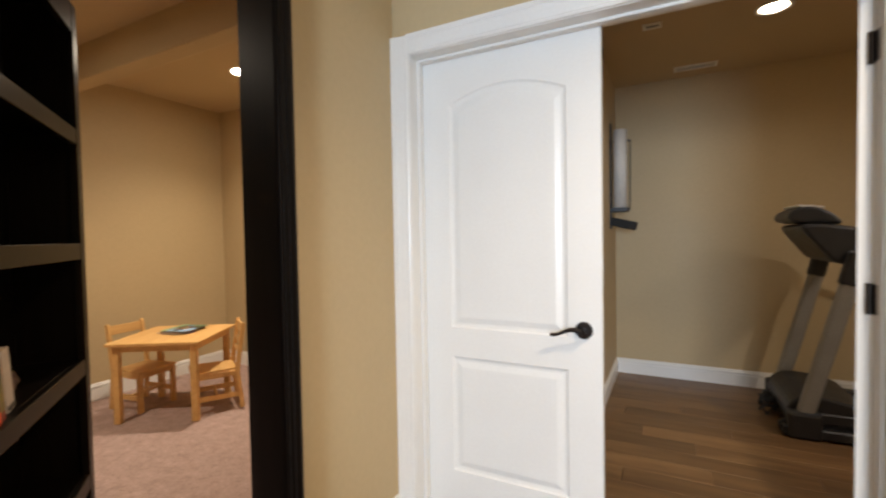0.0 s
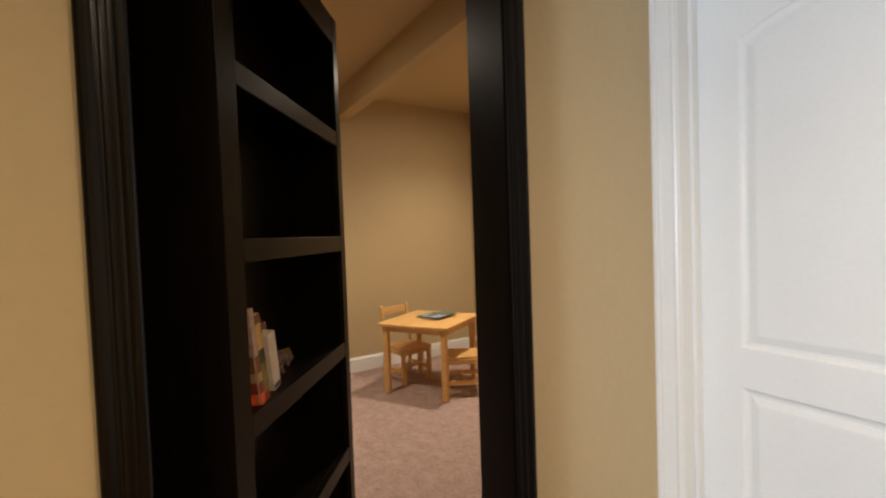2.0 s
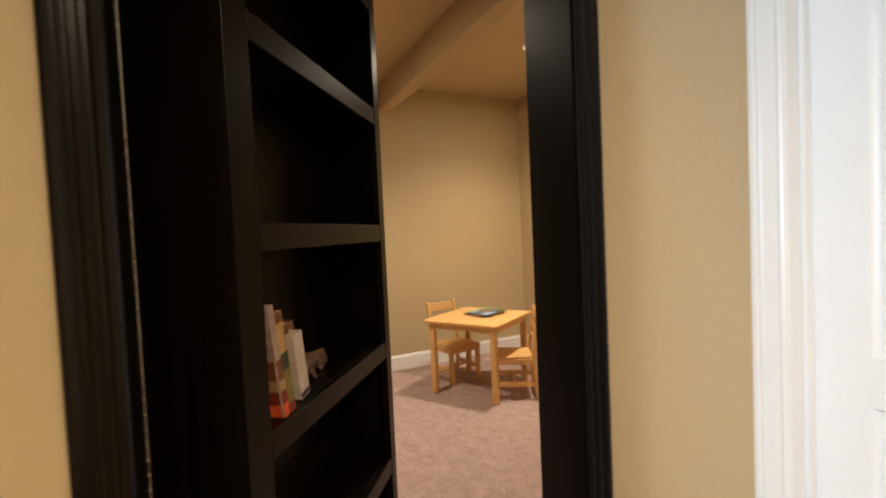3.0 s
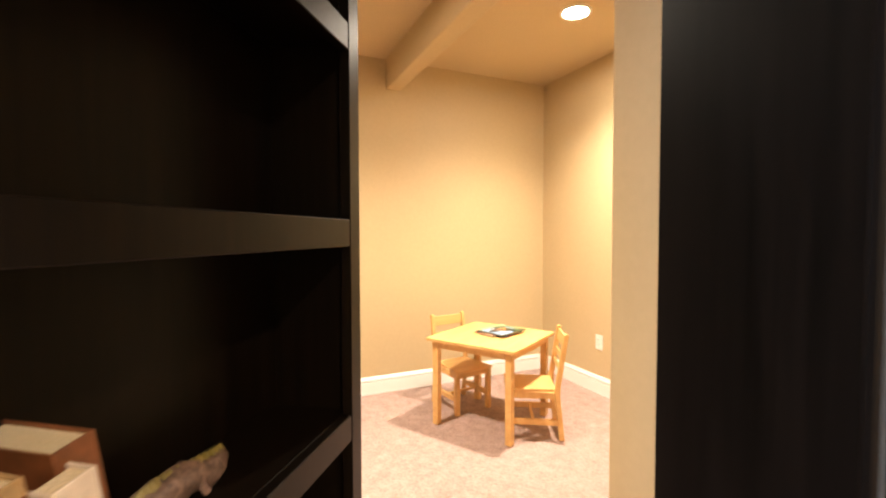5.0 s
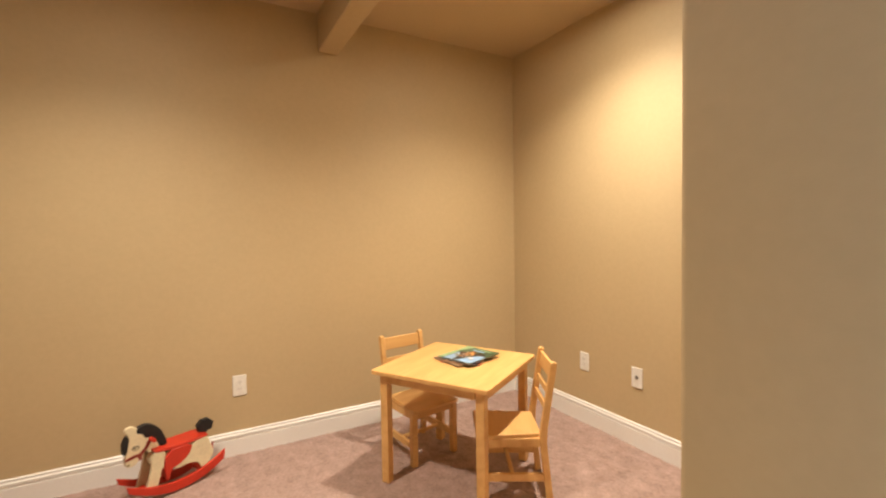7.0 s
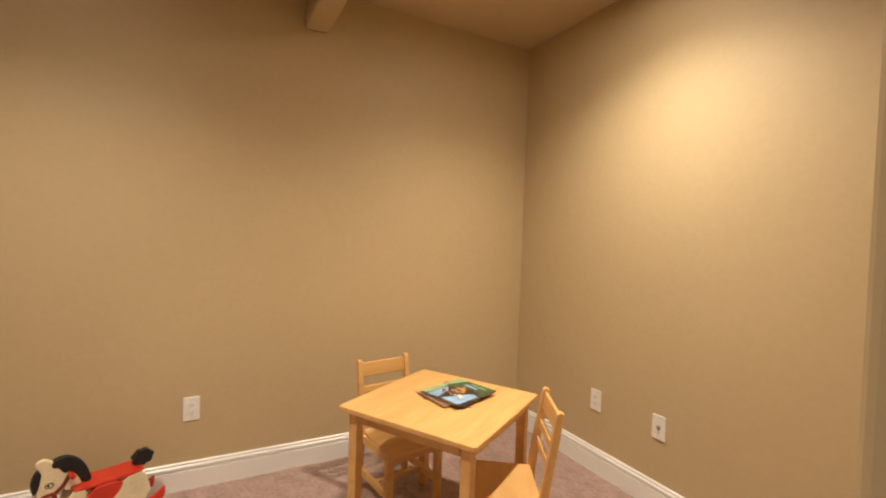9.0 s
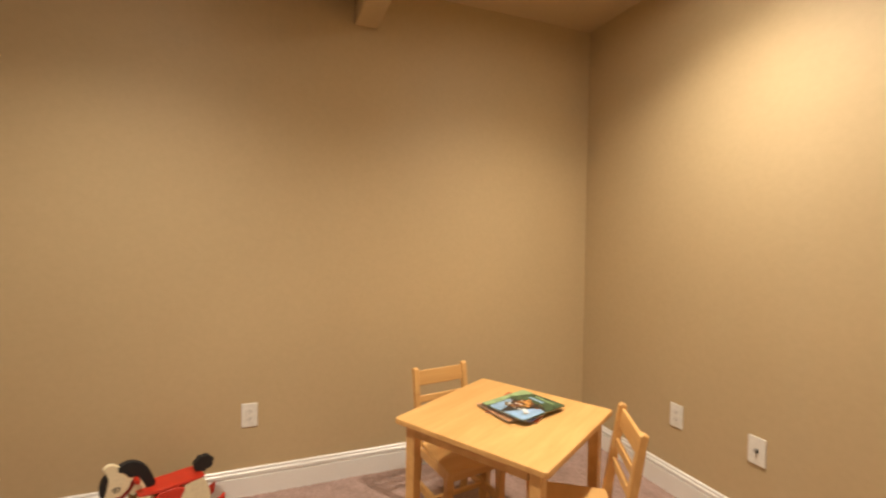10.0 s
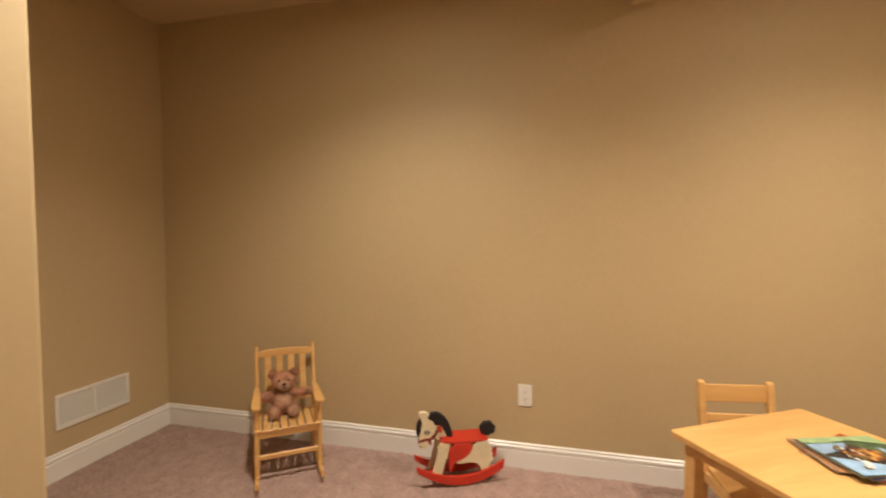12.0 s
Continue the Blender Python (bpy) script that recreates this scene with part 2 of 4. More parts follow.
# ---- floors ----
def carpet():
    step, x0, x1, y0, y1 = 0.014, XW - 0.02, HX1 + 0.05, YS - 0.02, YN + 0.02
    nx, ny = int((x1 - x0) / step) + 1, int((y1 - y0) / step) + 1
    xs, ys = np.meshgrid(np.linspace(x0, x1, nx), np.linspace(y0, y1, ny), indexing="ij")
    rs = np.random.RandomState(3)
    z = rs.rand(nx, ny) * 0.0050 - 0.007
    z += 0.0012 * np.sin(xs * 9 + 2 * np.sin(ys * 5)) + 0.0015 * np.sin(xs * 31 + 3 * np.sin(ys * 23)) * np.sin(ys * 37 + 2 * np.sin(xs * 19))
    xs, ys = xs + (rs.rand(nx, ny) - 0.5) * 0.008, ys + (rs.rand(nx, ny) - 0.5) * 0.008
    co = np.stack([xs, ys, z], -1).reshape(-1, 3)
    i = np.arange(nx * ny).reshape(nx, ny)
    faces = np.stack([i[:-1, :-1], i[1:, :-1], i[1:, 1:], i[:-1, 1:]], -1).reshape(-1, 4)
    me = bpy.data.meshes.new("floor_carpet")
    me.from_pydata(co.tolist(), [], faces.tolist())
    me.materials.append(M_CARPET)
    return tagged(new("floor_carpet", me), "beige pink plush carpet over the playroom floor", "carpet", kind="structure")


carpet()
structure("floor_base", box((XW - 0.2, HYS - 0.2, -0.12), (GXE + 0.2, GY + 0.3, -0.022)), mat("subfloor", (0.2, 0.16, 0.12), 0.9), "plain subfloor under the rooms", "floor")

# ---- ceilings ----
structure("ceiling", box((XW - 0.12, HYS - 0.12, CEIL), (GXE + 0.12, GY + 0.12, CEIL + 0.12)), M_CEIL, "matt tan painted ceiling with fine texture", "ceiling")
structure("beam", box((XW, 1.872, 2.338), (XE + 0.05, 1.992, CEIL + 0.01), 0.008, seg=2), M_WALL, "tan painted boxed ceiling beam with rounded edges", "beam")

# ---- walls ----


def wall(name, lo, hi, label="smooth tan painted drywall wall"):
    return structure(name, box((*lo, -0.03), (*hi, CEIL + 0.02)), M_WALL, label, "wall")


wall("wall_west", (XW - 0.12, YS - 0.12), (XW, YN + 0.12))
wall("wall_north", (XW, YN), (XE, YN + 0.12))
wall("wall_south", (XW, YS - 0.12), (XL + 0.05, YS))


def rounded_wall(name, pts):
    bm = prism(pts, -0.03, CEIL + 0.02, "xy")
    up = [e for e in bm.edges if abs(e.verts[0].co.z - e.verts[1].co.z) > 1]
    bmesh.ops.bevel(bm, geom=up, offset=0.012, segments=3, affect="EDGES", profile=0.5)
    return structure(name, bm, M_WALL, "tan painted drywall with a rounded corner", "wall")


rounded_wall("wall_switch", [(XE, YSW), (HX1 + 0.012, YSW), (HX1 + 0.012, HY0 - 0.01), (XE + 0.13, HY0 - 0.01), (XE + 0.13, YN + 0.1), (XE, YN + 0.1)])
rounded_wall("wall_closet", [(HX1 + 0.012, YL), (XL, YL), (XL, YS - 0.1), (XL + 0.13, YS - 0.1), (XL + 0.13, YL - 0.13), (HX1 + 0.012, YL - 0.13)])


def pierced(name, along, face0, face1, a0, a1, o0, o1, oz):
    """A wall with one opening from o0 to o1, oz high; along is the axis that it runs on."""
    bm = bmesh.new()
    for s, e, z0, z1 in ((a0, o0, -0.03, CEIL + 0.02), (o1, a1, -0.03, CEIL + 0.02), (o0, o1, oz, CEIL + 0.02)):
        if along == "y":
            box((face1, s, z0), (face0, e, z1), bm=bm)
        else:
            box((s, face0, z0), (e, face1, z1), bm=bm)
    bmesh.ops.remove_doubles(bm, verts=bm.verts, dist=0.0005)
    return structure(name, bm, M_WALL, "tan painted drywall wall with a door opening", "wall")


pierced("wall_hall_west", "y", HX0, HX1, HYS, HY1, OP0 - 0.04, OP1, OPZ + 0.07)
wall("wall_hall_corner", (HX0 - 0.004, HYS), (-0.926, 0.4615))
pierced("wall_hall_north", "x", HY0, HY1, HX0, HXE, DL - 0.02, DR + 0.02, DZ + 0.02)
wall("wall_hall_east", (HXE, HYS), (HXE + 0.12, HY1))
bm = bmesh.new()
for s, e, z0, z1 in ((HX1, 0.25, -0.03, CEIL + 0.02), (1.35, HXE, -0.03, CEIL + 0.02), (0.25, 1.35, -0.03, 0.8), (0.25, 1.35, 2.1, CEIL + 0.02)):
    box((s, HYS - 0.12, z0), (e, HYS, z1), bm=bm)
structure("wall_hall_south", bm, M_WALL, "tan painted wall with a window opening", "wall")
# Unseen box, added to keep daylight off the west wall left of the bookcase.
wall("wall_hall_block", (HX0, HYS), (-0.30, -0.30))
wall("wall_gym_west", (GX - 0.12, 2.75), (GX, GY))
wall("wall_gym_return", (HX0 - 0.12, 2.75), (GX - 0.12, 2.87))
wall("wall_gym_side", (HX0 - 0.12, HY1), (HX0, 2.75))
wall("wall_gym_far", (GX - 0.12, GY), (GXE, GY + 0.12))
wall("wall_gym_east", (GXE, HY0), (GXE + 0.12, GY + 0.12))
wall("wall_gym_south", (HXE + 0.12, HY0), (GXE, HY1))

# ---- baseboards ----
FLB = 0.460
BASE = [(-0.02, 0), (-0.02, 0.015), (0.088, 0.015), (0.090, 0.008), (0.096, 0.0075), (0.099, 0.0145), (0.110, 0.0145), (0.116, 0.008), (0.121, 0.0075), (0.124, 0.010), (0.130, 0.004), (0.130, 0)]


def baseboard(p, q, out):
    return structure("baseboard", moulding(BASE, (*p, 0), (*q, 0), (*out, 0), (0, 0, 1)), M_WHITE, "white moulded wooden baseboard with a grooved top", "baseboard")


baseboard((XW, YS), (XW, YN), (1, 0))
baseboard((XW, YN), (XE, YN), (0, -1))
baseboard((XW, YS), (XL, YS), (0, 1))
baseboard((XE, YSW + 0.012), (XE, YN), (-1, 0))
baseboard((XE + 0.012, YSW), (HX1, YSW), (0, -1))
baseboard((XL + 0.012, YL), (HX1, YL), (0, 1))
baseboard((XL, YS), (XL, YL - 0.012), (-1, 0))
baseboard((GX, 2.88), (GX, GY), (1, 0))
baseboard((GX, GY), (GXE, GY), (0, -1))
baseboard((HX0, OP1), (HX0, HY0), (1, 0))
baseboard((-0.926, -0.30), (-0.926, FLB), (1, 0))
baseboard((DR + 0.09, HY0), (HXE, HY0), (0, -1))

# ---- dark frame of the bookcase door ----
FX = -0.912             # face of the built-out frame
FL0, FL1 = 0.462, 0.516  # its left post, outer and inner edge
FR0, FR1 = 1.221, 1.291  # its right post, inner and outer edge
FLUTE = [(0, 0), (0, 0.005), (0.003, 0.0075), (0.010, 0.0080), (0.013, 0.0065), (0.016, 0.0042), (0.019, 0.0036), (0.022, 0.0044), (0.025, 0.0062), (0.0285, 0.0072), (0.032, 0.0062), (0.035, 0.0044), (0.038, 0.0036),
         (0.041, 0.0042), (0.044, 0.0064), (0.048, 0.0080), (0.055, 0.0080), (0.060, 0.0050), (0.062, 0.002), (0.062, 0)]
dark_frame = empty("dark_door_frame", pose(0, 0, 0), "espresso stained fluted door frame round the bookcase door", "door frame", kind="structure")
part("jamb", prism([(FX, FR0), (FX, FR1), (HX0, FR1), (HX0 - 0.001, OP1), (HX1 - 0.004, OP1), (HX1 - 0.004, FR0 + 0.026)], 0, OPZ, "xy", 0.002), M_DARKM, dark_frame)
part("jamb", prism([(FX, FL0), (FX, FL1), (-1.1285, 0.4900), (-1.1285, OP0 - 0.04), (HX0, OP0 - 0.04), (HX0, FL0)], 0, OPZ, "xy", 0.002), M_DARK, dark_frame)
part("head_jamb", box((HX1 - 0.004, FL0, OPZ), (FX, FR1, OPZ + 0.07), 0.002), M_DARK, dark_frame)
part("casing", moulding(FLUTE, (FX, FR0 + 0.003, 0), (FX, FR0 + 0.003, OPZ + 0.07), (1, 0, 0), (0, 1, 0)), M_DARKM, dark_frame)
part("casing", moulding(FLUTE, (FX, FL1 - 0.001, 0), (FX, FL1 - 0.001, OPZ + 0.07), (1, 0, 0), (0, -1, 0)), M_SATIN, dark_frame)
part("casing", moulding(FLUTE, (FX, FL1, OPZ + 0.003), (FX, FR0, OPZ + 0.003), (1, 0, 0), (0, 0, 1)), M_DARK, dark_frame)

# ---- white double door to the gym ----
WHITECAS = [(0, 0), (0, 0.010), (0.008, 0.014), (0.014, 0.011), (0.022, 0.012), (0.048, 0.017), (0.056, 0.020), (0.062, 0.017), (0.068, 0.022), (0.080, 0.022), (0.080, 0)]
door_frame = empty("white_door_frame", pose(0, 0, 0), "white painted colonial casing and jamb of the gym door", "door frame", kind="structure")
part("casing", moulding(WHITECAS, (DL - 0.003, HY0, 0), (DL - 0.003, HY0, DZ + 0.083), (0, -1, 0), (-1, 0, 0)), M_WHITE, door_frame)
part("casing", moulding(WHITECAS, (DR + 0.003, HY0, 0), (DR + 0.003, HY0, DZ + 0.083), (0, -1, 0), (1, 0, 0)), M_WHITE, door_frame)
part("casing", moulding(WHITECAS, (DL - 0.003, HY0, DZ + 0.003), (DR + 0.003, HY0, DZ + 0.003), (0, -1, 0), (0, 0, 1)), M_WHITE, door_frame)
for x0, x1 in ((DL - 0.02, DL), (DR, DR + 0.02)):
    part("jamb", box((x0, HY0, 0), (x1, HY1, DZ + 0.02), 0.002), M_WHITE, door_frame)
part("head_jamb", box((DL, HY0, DZ), (DR, HY1, DZ + 0.02), 0.002), M_WHITE, door_frame)
for x0, x1 in ((DL, DL + 0.012), (DR - 0.005, DR)):
    part("door_stop", box((x0, HY0 + 0.06, 0), (x1, HY0 + 0.098, DZ), 0.003), M_WHITE, door_frame)
part("door_stop", box((DL + 0.012, HY0 + 0.06, DZ - 0.012), (DR - 0.005, HY0 + 0.098, DZ), 0.003), M_WHITE, door_frame)
for z in (0.28, 1.05, 1.80):
    part("hinge", box((DR - 0.004, HY0 + 0.100, z - 0.045), (DR + 0.001, HY1 + 0.004, z + 0.045), 0.001), M_BRONZE, door_frame, "dark bronze hinge leaf")
    part("hinge_barrel", rod((DR - 0.009, HY1 + 0.004, z - 0.047), (DR - 0.009, HY1 + 0.004, z + 0.047), 0.0085), M_BRONZE, door_frame, "dark bronze hinge barrel")


def outline(x0, x1, z0, z1, rise, inset):
    """A panel's outline, with its top arched by rise, drawn in by inset."""
    x0, x1, z0 = x0 + inset, x1 - inset, z0 + inset
    pts = [(x0, z0), (x1, z0)]
    n = 14 if rise else 1
    for i in range(n + 1):
        f = i / n
        pts.append((x1 + (x0 - x1) * f, z1 - inset + (rise * (1 - (2 * f - 1) ** 2) if rise else 0)))
    return pts


def door_leaf(parent, w, h):
    """A moulded two-panel leaf: x from 0 to w, its hall face at y = 0, 35 mm thick."""
    bm = bmesh.new()
    panels = [(0.130, w - 0.128, 0.862, 1.829, 0.060), (0.130, w - 0.128, 0.225, 0.735, 0.0)]
    for y, s in ((0.0, 1), (0.035, -1)):
        rect = [bm.verts.new((x, y, z)) for x, z in ((0, 0.012), (w, 0.012), (w, h), (0, h))]
        edges = [bm.edges.new((rect[i], rect[(i + 1) % 4])) for i in range(4)]
        for x0, x1, z0, z1, rise in panels:
            rings = []
            for inset, depth in ((0, 0), (0.006, 0.006), (0.014, 0.008), (0.022, 0.008), (0.044, 0.002), (0.050, 0.0015)):
                rings.append([bm.verts.new((x, y + s * depth, z)) for x, z in outline(x0, x1, z0, z1, rise, inset)])
            n = len(rings[0])
            edges += [bm.edges.new((rings[0][i], rings[0][(i + 1) % n])) for i in range(n)]
            for a, b in zip(rings, rings[1:]):
                for i in range(n):
                    bm.faces.new((a[i], a[(i + 1) % n], b[(i + 1) % n], b[i]))
            bm.faces.new(rings[-1])
        bmesh.ops.triangle_fill(bm, use_beauty=True, edges=edges)
        if y == 0:
            front = rect
    for i in range(4):
        bm.faces.new((front[i], front[(i + 1) % 4], rect[(i + 1) % 4], rect[i]))
    part("leaf", bm, M_WHITE, parent)


def lever(parent, x, z, towards):
    """A bronze lever on a round rose; towards is +1 or -1 along x."""
    rose = rod((x, 0, z), (x, -0.011, z), 0.034, 0.030, 28)
    rod((x, -0.008, z), (x, -0.045, z), 0.011, None, 16, rose)
    handle = part("door_handle", rose, M_BRONZE, parent, "dark bronze lever handle", smooth=False)
    cu = bmesh.new()
    ring_prev = None
    for i in range(13):
        f = i / 12
        px, pz = x + towards * (0.118 * f), z + 0.010 * math.sin(f * 5.2) - 0.006 * f
        rx, rz = 0.0075 - 0.002 * f, 0.010 - 0.004 * f
        ring = [cu.verts.new((px, -0.046 + rx * math.cos(a), pz + rz * math.sin(a))) for a in [k * math.tau / 10 for k in range(10)]]
        if ring_prev:
            for k in range(10):
                cu.faces.new((ring_prev[k], ring_prev[(k + 1) % 10], ring[(k + 1) % 10], ring[k]))
        else:
            cu.faces.new(ring)
        ring_prev = ring
    cu.faces.new(ring_prev)
    part("lever", cu, M_BRONZE, handle, smooth=True)


left_leaf = empty("door_1", pose(DL + 0.002, HY0 + 0.100, 0), "closed white moulded two-panel arch-top door leaf", "door", kind="structure")
door_leaf(left_leaf, 0.760, DZ - 0.003)
lever(left_leaf, 0.760 - 0.068, 0.893, -1)
right_leaf = empty("door_2", pose(DR - 0.002, HY1 + 0.006, 0, 0, 0, 180 - 122) @ pose(0, 0, 0), "open white moulded two-panel arch-top door leaf", "door", kind="structure")
door_leaf(right_leaf, 0.760, DZ - 0.003)

# ---- recessed lamps ----


def downlight(x, y, label, lens):
    e = empty("recessed_light", pose(x, y, CEIL), label, "ceiling light", "recessed ceiling lights")
    bm = bmesh.new()
    prof = [(0.095, -0.001), (0.094, -0.006), (0.080, -0.009), (0.074, -0.003), (0.068, 0.0)]
    n = 40
    rings = [[bm.verts.new((r * math.cos(k * math.tau / n), r * math.sin(k * math.tau / n), z)) for k in range(n)] for r, z in prof]
    for a, b in zip(rings, rings[1:]):
        for k in range(n):
            bm.faces.new((a[k], a[(k + 1) % n], b[(k + 1) % n], b[k]))
    part("trim_ring", bm, M_WHITE, e, smooth=True)
    bm = bmesh.new()
    bmesh.ops.create_circle(bm, cap_ends=True, segments=40, radius=0.070, matrix=pose(0, 0, -0.0025))
    part("lens", bm, lens, e, "glowing frosted lens")


for lx, ly in PLAY_LAMPS:
    downlight(lx, ly, "lit round recessed light with a white trim ring", M_LENS)
# The second hall fixture is an unseen addition.
for lx, ly in HALL_LAMPS:
    downlight(lx, ly, "lit round recessed light with a white trim ring", M_LENS_DIM)
for lx, ly in GYM_LAMPS:
    downlight(lx, ly, "lit round recessed light with a white trim ring", M_LENS_GYM)

# ---- bookcase door ----
BW, BD, BH = 0.726, 0.182, 1.995
SHELVES = [0.175, 0.535, 0.898, 1.259, 1.612]


def bookcase():
    """Its origin is the hinge line; x along its width, the shelves open towards -y."""
    e = empty("bookcase_door", pose(-1.130, 0.4935, 0, 0, 0, 143.6), "dark espresso bookcase built as a half-open hidden door", "bookcase")
    for x0, x1 in ((0, 0.020), (BW - 0.020, BW)):
        part("side_panel", box((x0, -BD + 0.0195, 0.015), (x1, 0, BH)), M_DARK, e)
    part("back_panel", box((0.020, -0.010, 0.03), (BW - 0.020, -0.001, BH - 0.01)), M_DARK, e)
    part("top_board", box((0.020, -BD + 0.020, BH - 0.02), (BW - 0.020, -0.010, BH), 0.001), M_DARK, e)
    part("bottom_board", box((0.020, -BD + 0.020, 0.03), (BW - 0.020, -0.010, 0.05), 0.001), M_DARK, e)
    part("stile", box((0, -BD, 0.015), (0.065, -BD + 0.0195, BH), 0.0008), M_DARK, e)
    part("stile", box((BW - 0.042, -BD, 0.015), (BW, -BD + 0.0195, BH), 0.0008), M_DARK, e)
    for z0, z1 in [(s - 0.049, s) for s in SHELVES] + [(1.905, BH), (0.015, 0.07)]:
        part("rail", box((0.0655, -BD + 0.001, z0), (BW - 0.0425, -BD + 0.020, z1), 0.0015), M_DARK, e)
    for s in SHELVES:
        part("shelf", box((0.020, -BD + 0.020, s - 0.022), (BW - 0.020, -0.010, s - 0.001), 0.001), M_DARK, e)
    bm = bmesh.new()
    z = 0.03
    while z < BH - 0.03:
        rod((-0.0022, 0.0, z), (-0.0022, 0.0, z + 0.022), 0.0020, None, 8, bm)
        z += 0.025
    part("piano_hinge", bm, M_STEEL, e, "long steel piano hinge")
    return e


CASE = bookcase()
ON_SHELF = CASE.matrix_basis.copy()


def shelf_book(x, w, h, d, lean, spine, bands, label, y=-0.172):
    """A closed book that stands on the fourth shelf, spine to the front; bands are (from, to, material) of its height."""
    m = ON_SHELF @ pose(x, y, SHELVES[2] + 0.0005) @ pose(0, 0, 0, 0, lean, 0)
    e = empty("book", m, label, "book", "books on the shelf")
    part("cover", box((0, 0.0, 0), (0.0025, d, h), 0.0008), spine, e)
    part("cover", box((w - 0.0025, 0.0, 0), (w, d, h), 0.0008), spine, e)
    part("spine", box((0.0025, 0, 0), (w - 0.0025, 0.003, h), 0.0008), spine, e)
    part("page_block", box((0.0027, 0.0032, 0.004), (w - 0.0027, d - 0.004, h - 0.004)), M_PAPER, e, "cream paper page block")
    for a, b, mt in bands:
        part("spine_band", box((0.001, -0.0012, a * h), (w - 0.001, 0.0001, b * h)), mt, e)
        if b - a > 0.08:
            part("cover_print", box((-0.0010, 0.004, a * h), (0.0001, d * 0.94, b * h)), mt, e)
    return e


M_B1 = mat("rose_white_cover", (0.40, 0.27, 0.21), 0.4, var=0.35, scale=38)
M_TAN = mat("tan_cover", (0.42, 0.26, 0.12), 0.45, var=0.3, scale=32)
M_IVORY = mat("ivory_cover", (0.56, 0.46, 0.38), 0.45, var=0.12, scale=25)
M_BROWN = mat("brown_cover_print", (0.16, 0.055, 0.02), 0.45, var=0.3, scale=40)
M_ORANGE = mat("orange_red_print", (0.70, 0.10, 0.03), 0.45, var=0.35, scale=45)
M_OLIVE = mat("olive_print", (0.20, 0.15, 0.04), 0.45, var=0.3, scale=45)
M_INK = mat("dark_print", (0.03, 0.025, 0.02), 0.45, var=0.3, scale=45)
M_DKGREEN = mat("dark_green_band_print", (0.03, 0.04, 0.02), 0.45, var=0.3, scale=45)
M_GOLD = mat("gold_yellow_cover", (0.52, 0.31, 0.10), 0.45, var=0.3, scale=30)
LEAN = -9.5
shelf_book(0.126, 0.018, 0.214, 0.140, LEAN, M_B1, [(0.0, 0.12, M_ORANGE), (0.12, 0.24, M_MAROON), (0.24, 0.34, M_TAN), (0.34, 0.52, M_BROWN)], "cream book with red and brown print leaning on the shelf", y=-0.170)
shelf_book(0.146, 0.024, 0.198, 0.142, LEAN, M_GOLD, [(0.0, 0.10, M_MAROON), (0.10, 0.44, M_OLIVE), (0.44, 0.60, M_DKGREEN), (0.90, 1.0, M_BROWN)], "golden yellow book with a dark green band leaning", y=-0.168)
shelf_book(0.173, 0.036, 0.150, 0.118, LEAN, M_TAN, [(0.0, 0.30, M_OLIVE), (0.82, 0.9, M_BROWN)], "thick tan book leaning between others", y=-0.140)
shelf_book(0.240, 0.038, 0.154, 0.108, LEAN, M_BROWN, [], "dark brown hardback with yellowed pages set far back", y=-0.124)
shelf_book(0.212, 0.036, 0.139, 0.030, LEAN, M_IVORY, [(0.03, 0.10, M_INK)], "small thick ivory book leaning in front of a taller one", y=-0.158)


M_TOY = mat("mottled_toy_skin", (0.15, 0.09, 0.07), 0.6, var=0.5, scale=55, bump=0.6, fine=0.4)


def shelf_toy():
    """A small lumpy toy lizard with a ridged back, lying behind the books."""
    e = empty("toy_lizard", ON_SHELF @ pose(0.378, -0.090, SHELVES[2], 0, 0, 14) @ Matrix.Diagonal((0.90, 0.95, 0.92, 1)), "small mottled brown and green toy lizard on the shelf", "toy")
    bm = bmesh.new()
    prev = None
    n = 14
    for i in range(15):
        f = i / 14
        c = Vector((-0.100 + 0.205 * f, 0.012 * math.sin(f * 5), 0.032 - 0.014 * f + 0.004 * math.sin(f * 14)))
        r = 0.030 * math.sin(math.pi * min(1, 0.20 + f * 0.72)) ** 0.7 * (1 - 0.25 * f) + (0.005 if 0.78 < f < 0.96 else 0)
        ring = []
        for k in range(n):
            a = k * math.tau / n
            q = Vector((0, r * 0.8 * math.cos(a), r * math.sin(a)))
            q *= 1 + 0.45 * noise.noise((c + q) * 60) + 0.25 * noise.noise((c + q) * 150)
            ring.append(bm.verts.new(c + q))
        if prev:
            for k in range(n):
                bm.faces.new((prev[k], prev[(k + 1) % n], ring[(k + 1) % n], ring[k]))
        else:
            bm.faces.new(ring)
        prev = ring
    bm.faces.new(prev)
    part("body", bm, M_TOY, e, smooth=True)
    for i in range(16):
        f = 0.06 + i * 0.058
        c = Vector((-0.100 + 0.205 * f, 0.012 * math.sin(f * 5), 0.052 - 0.016 * f))
        part("spine_scale", rod(c, c + Vector((0.004, 0, 0.014 - 0.0004 * i)), 0.009, 0.0010, 6), M_OLIVE, e)
    for x in (-0.045, 0.03):
        for s in (-1, 1):
            part("leg", rod((x, s * 0.010, 0.026), (x + 0.006, s * 0.020, 0.002), 0.008, 0.006, 8), M_TOY, e)


shelf_toy()

# ---- small table and chairs ----


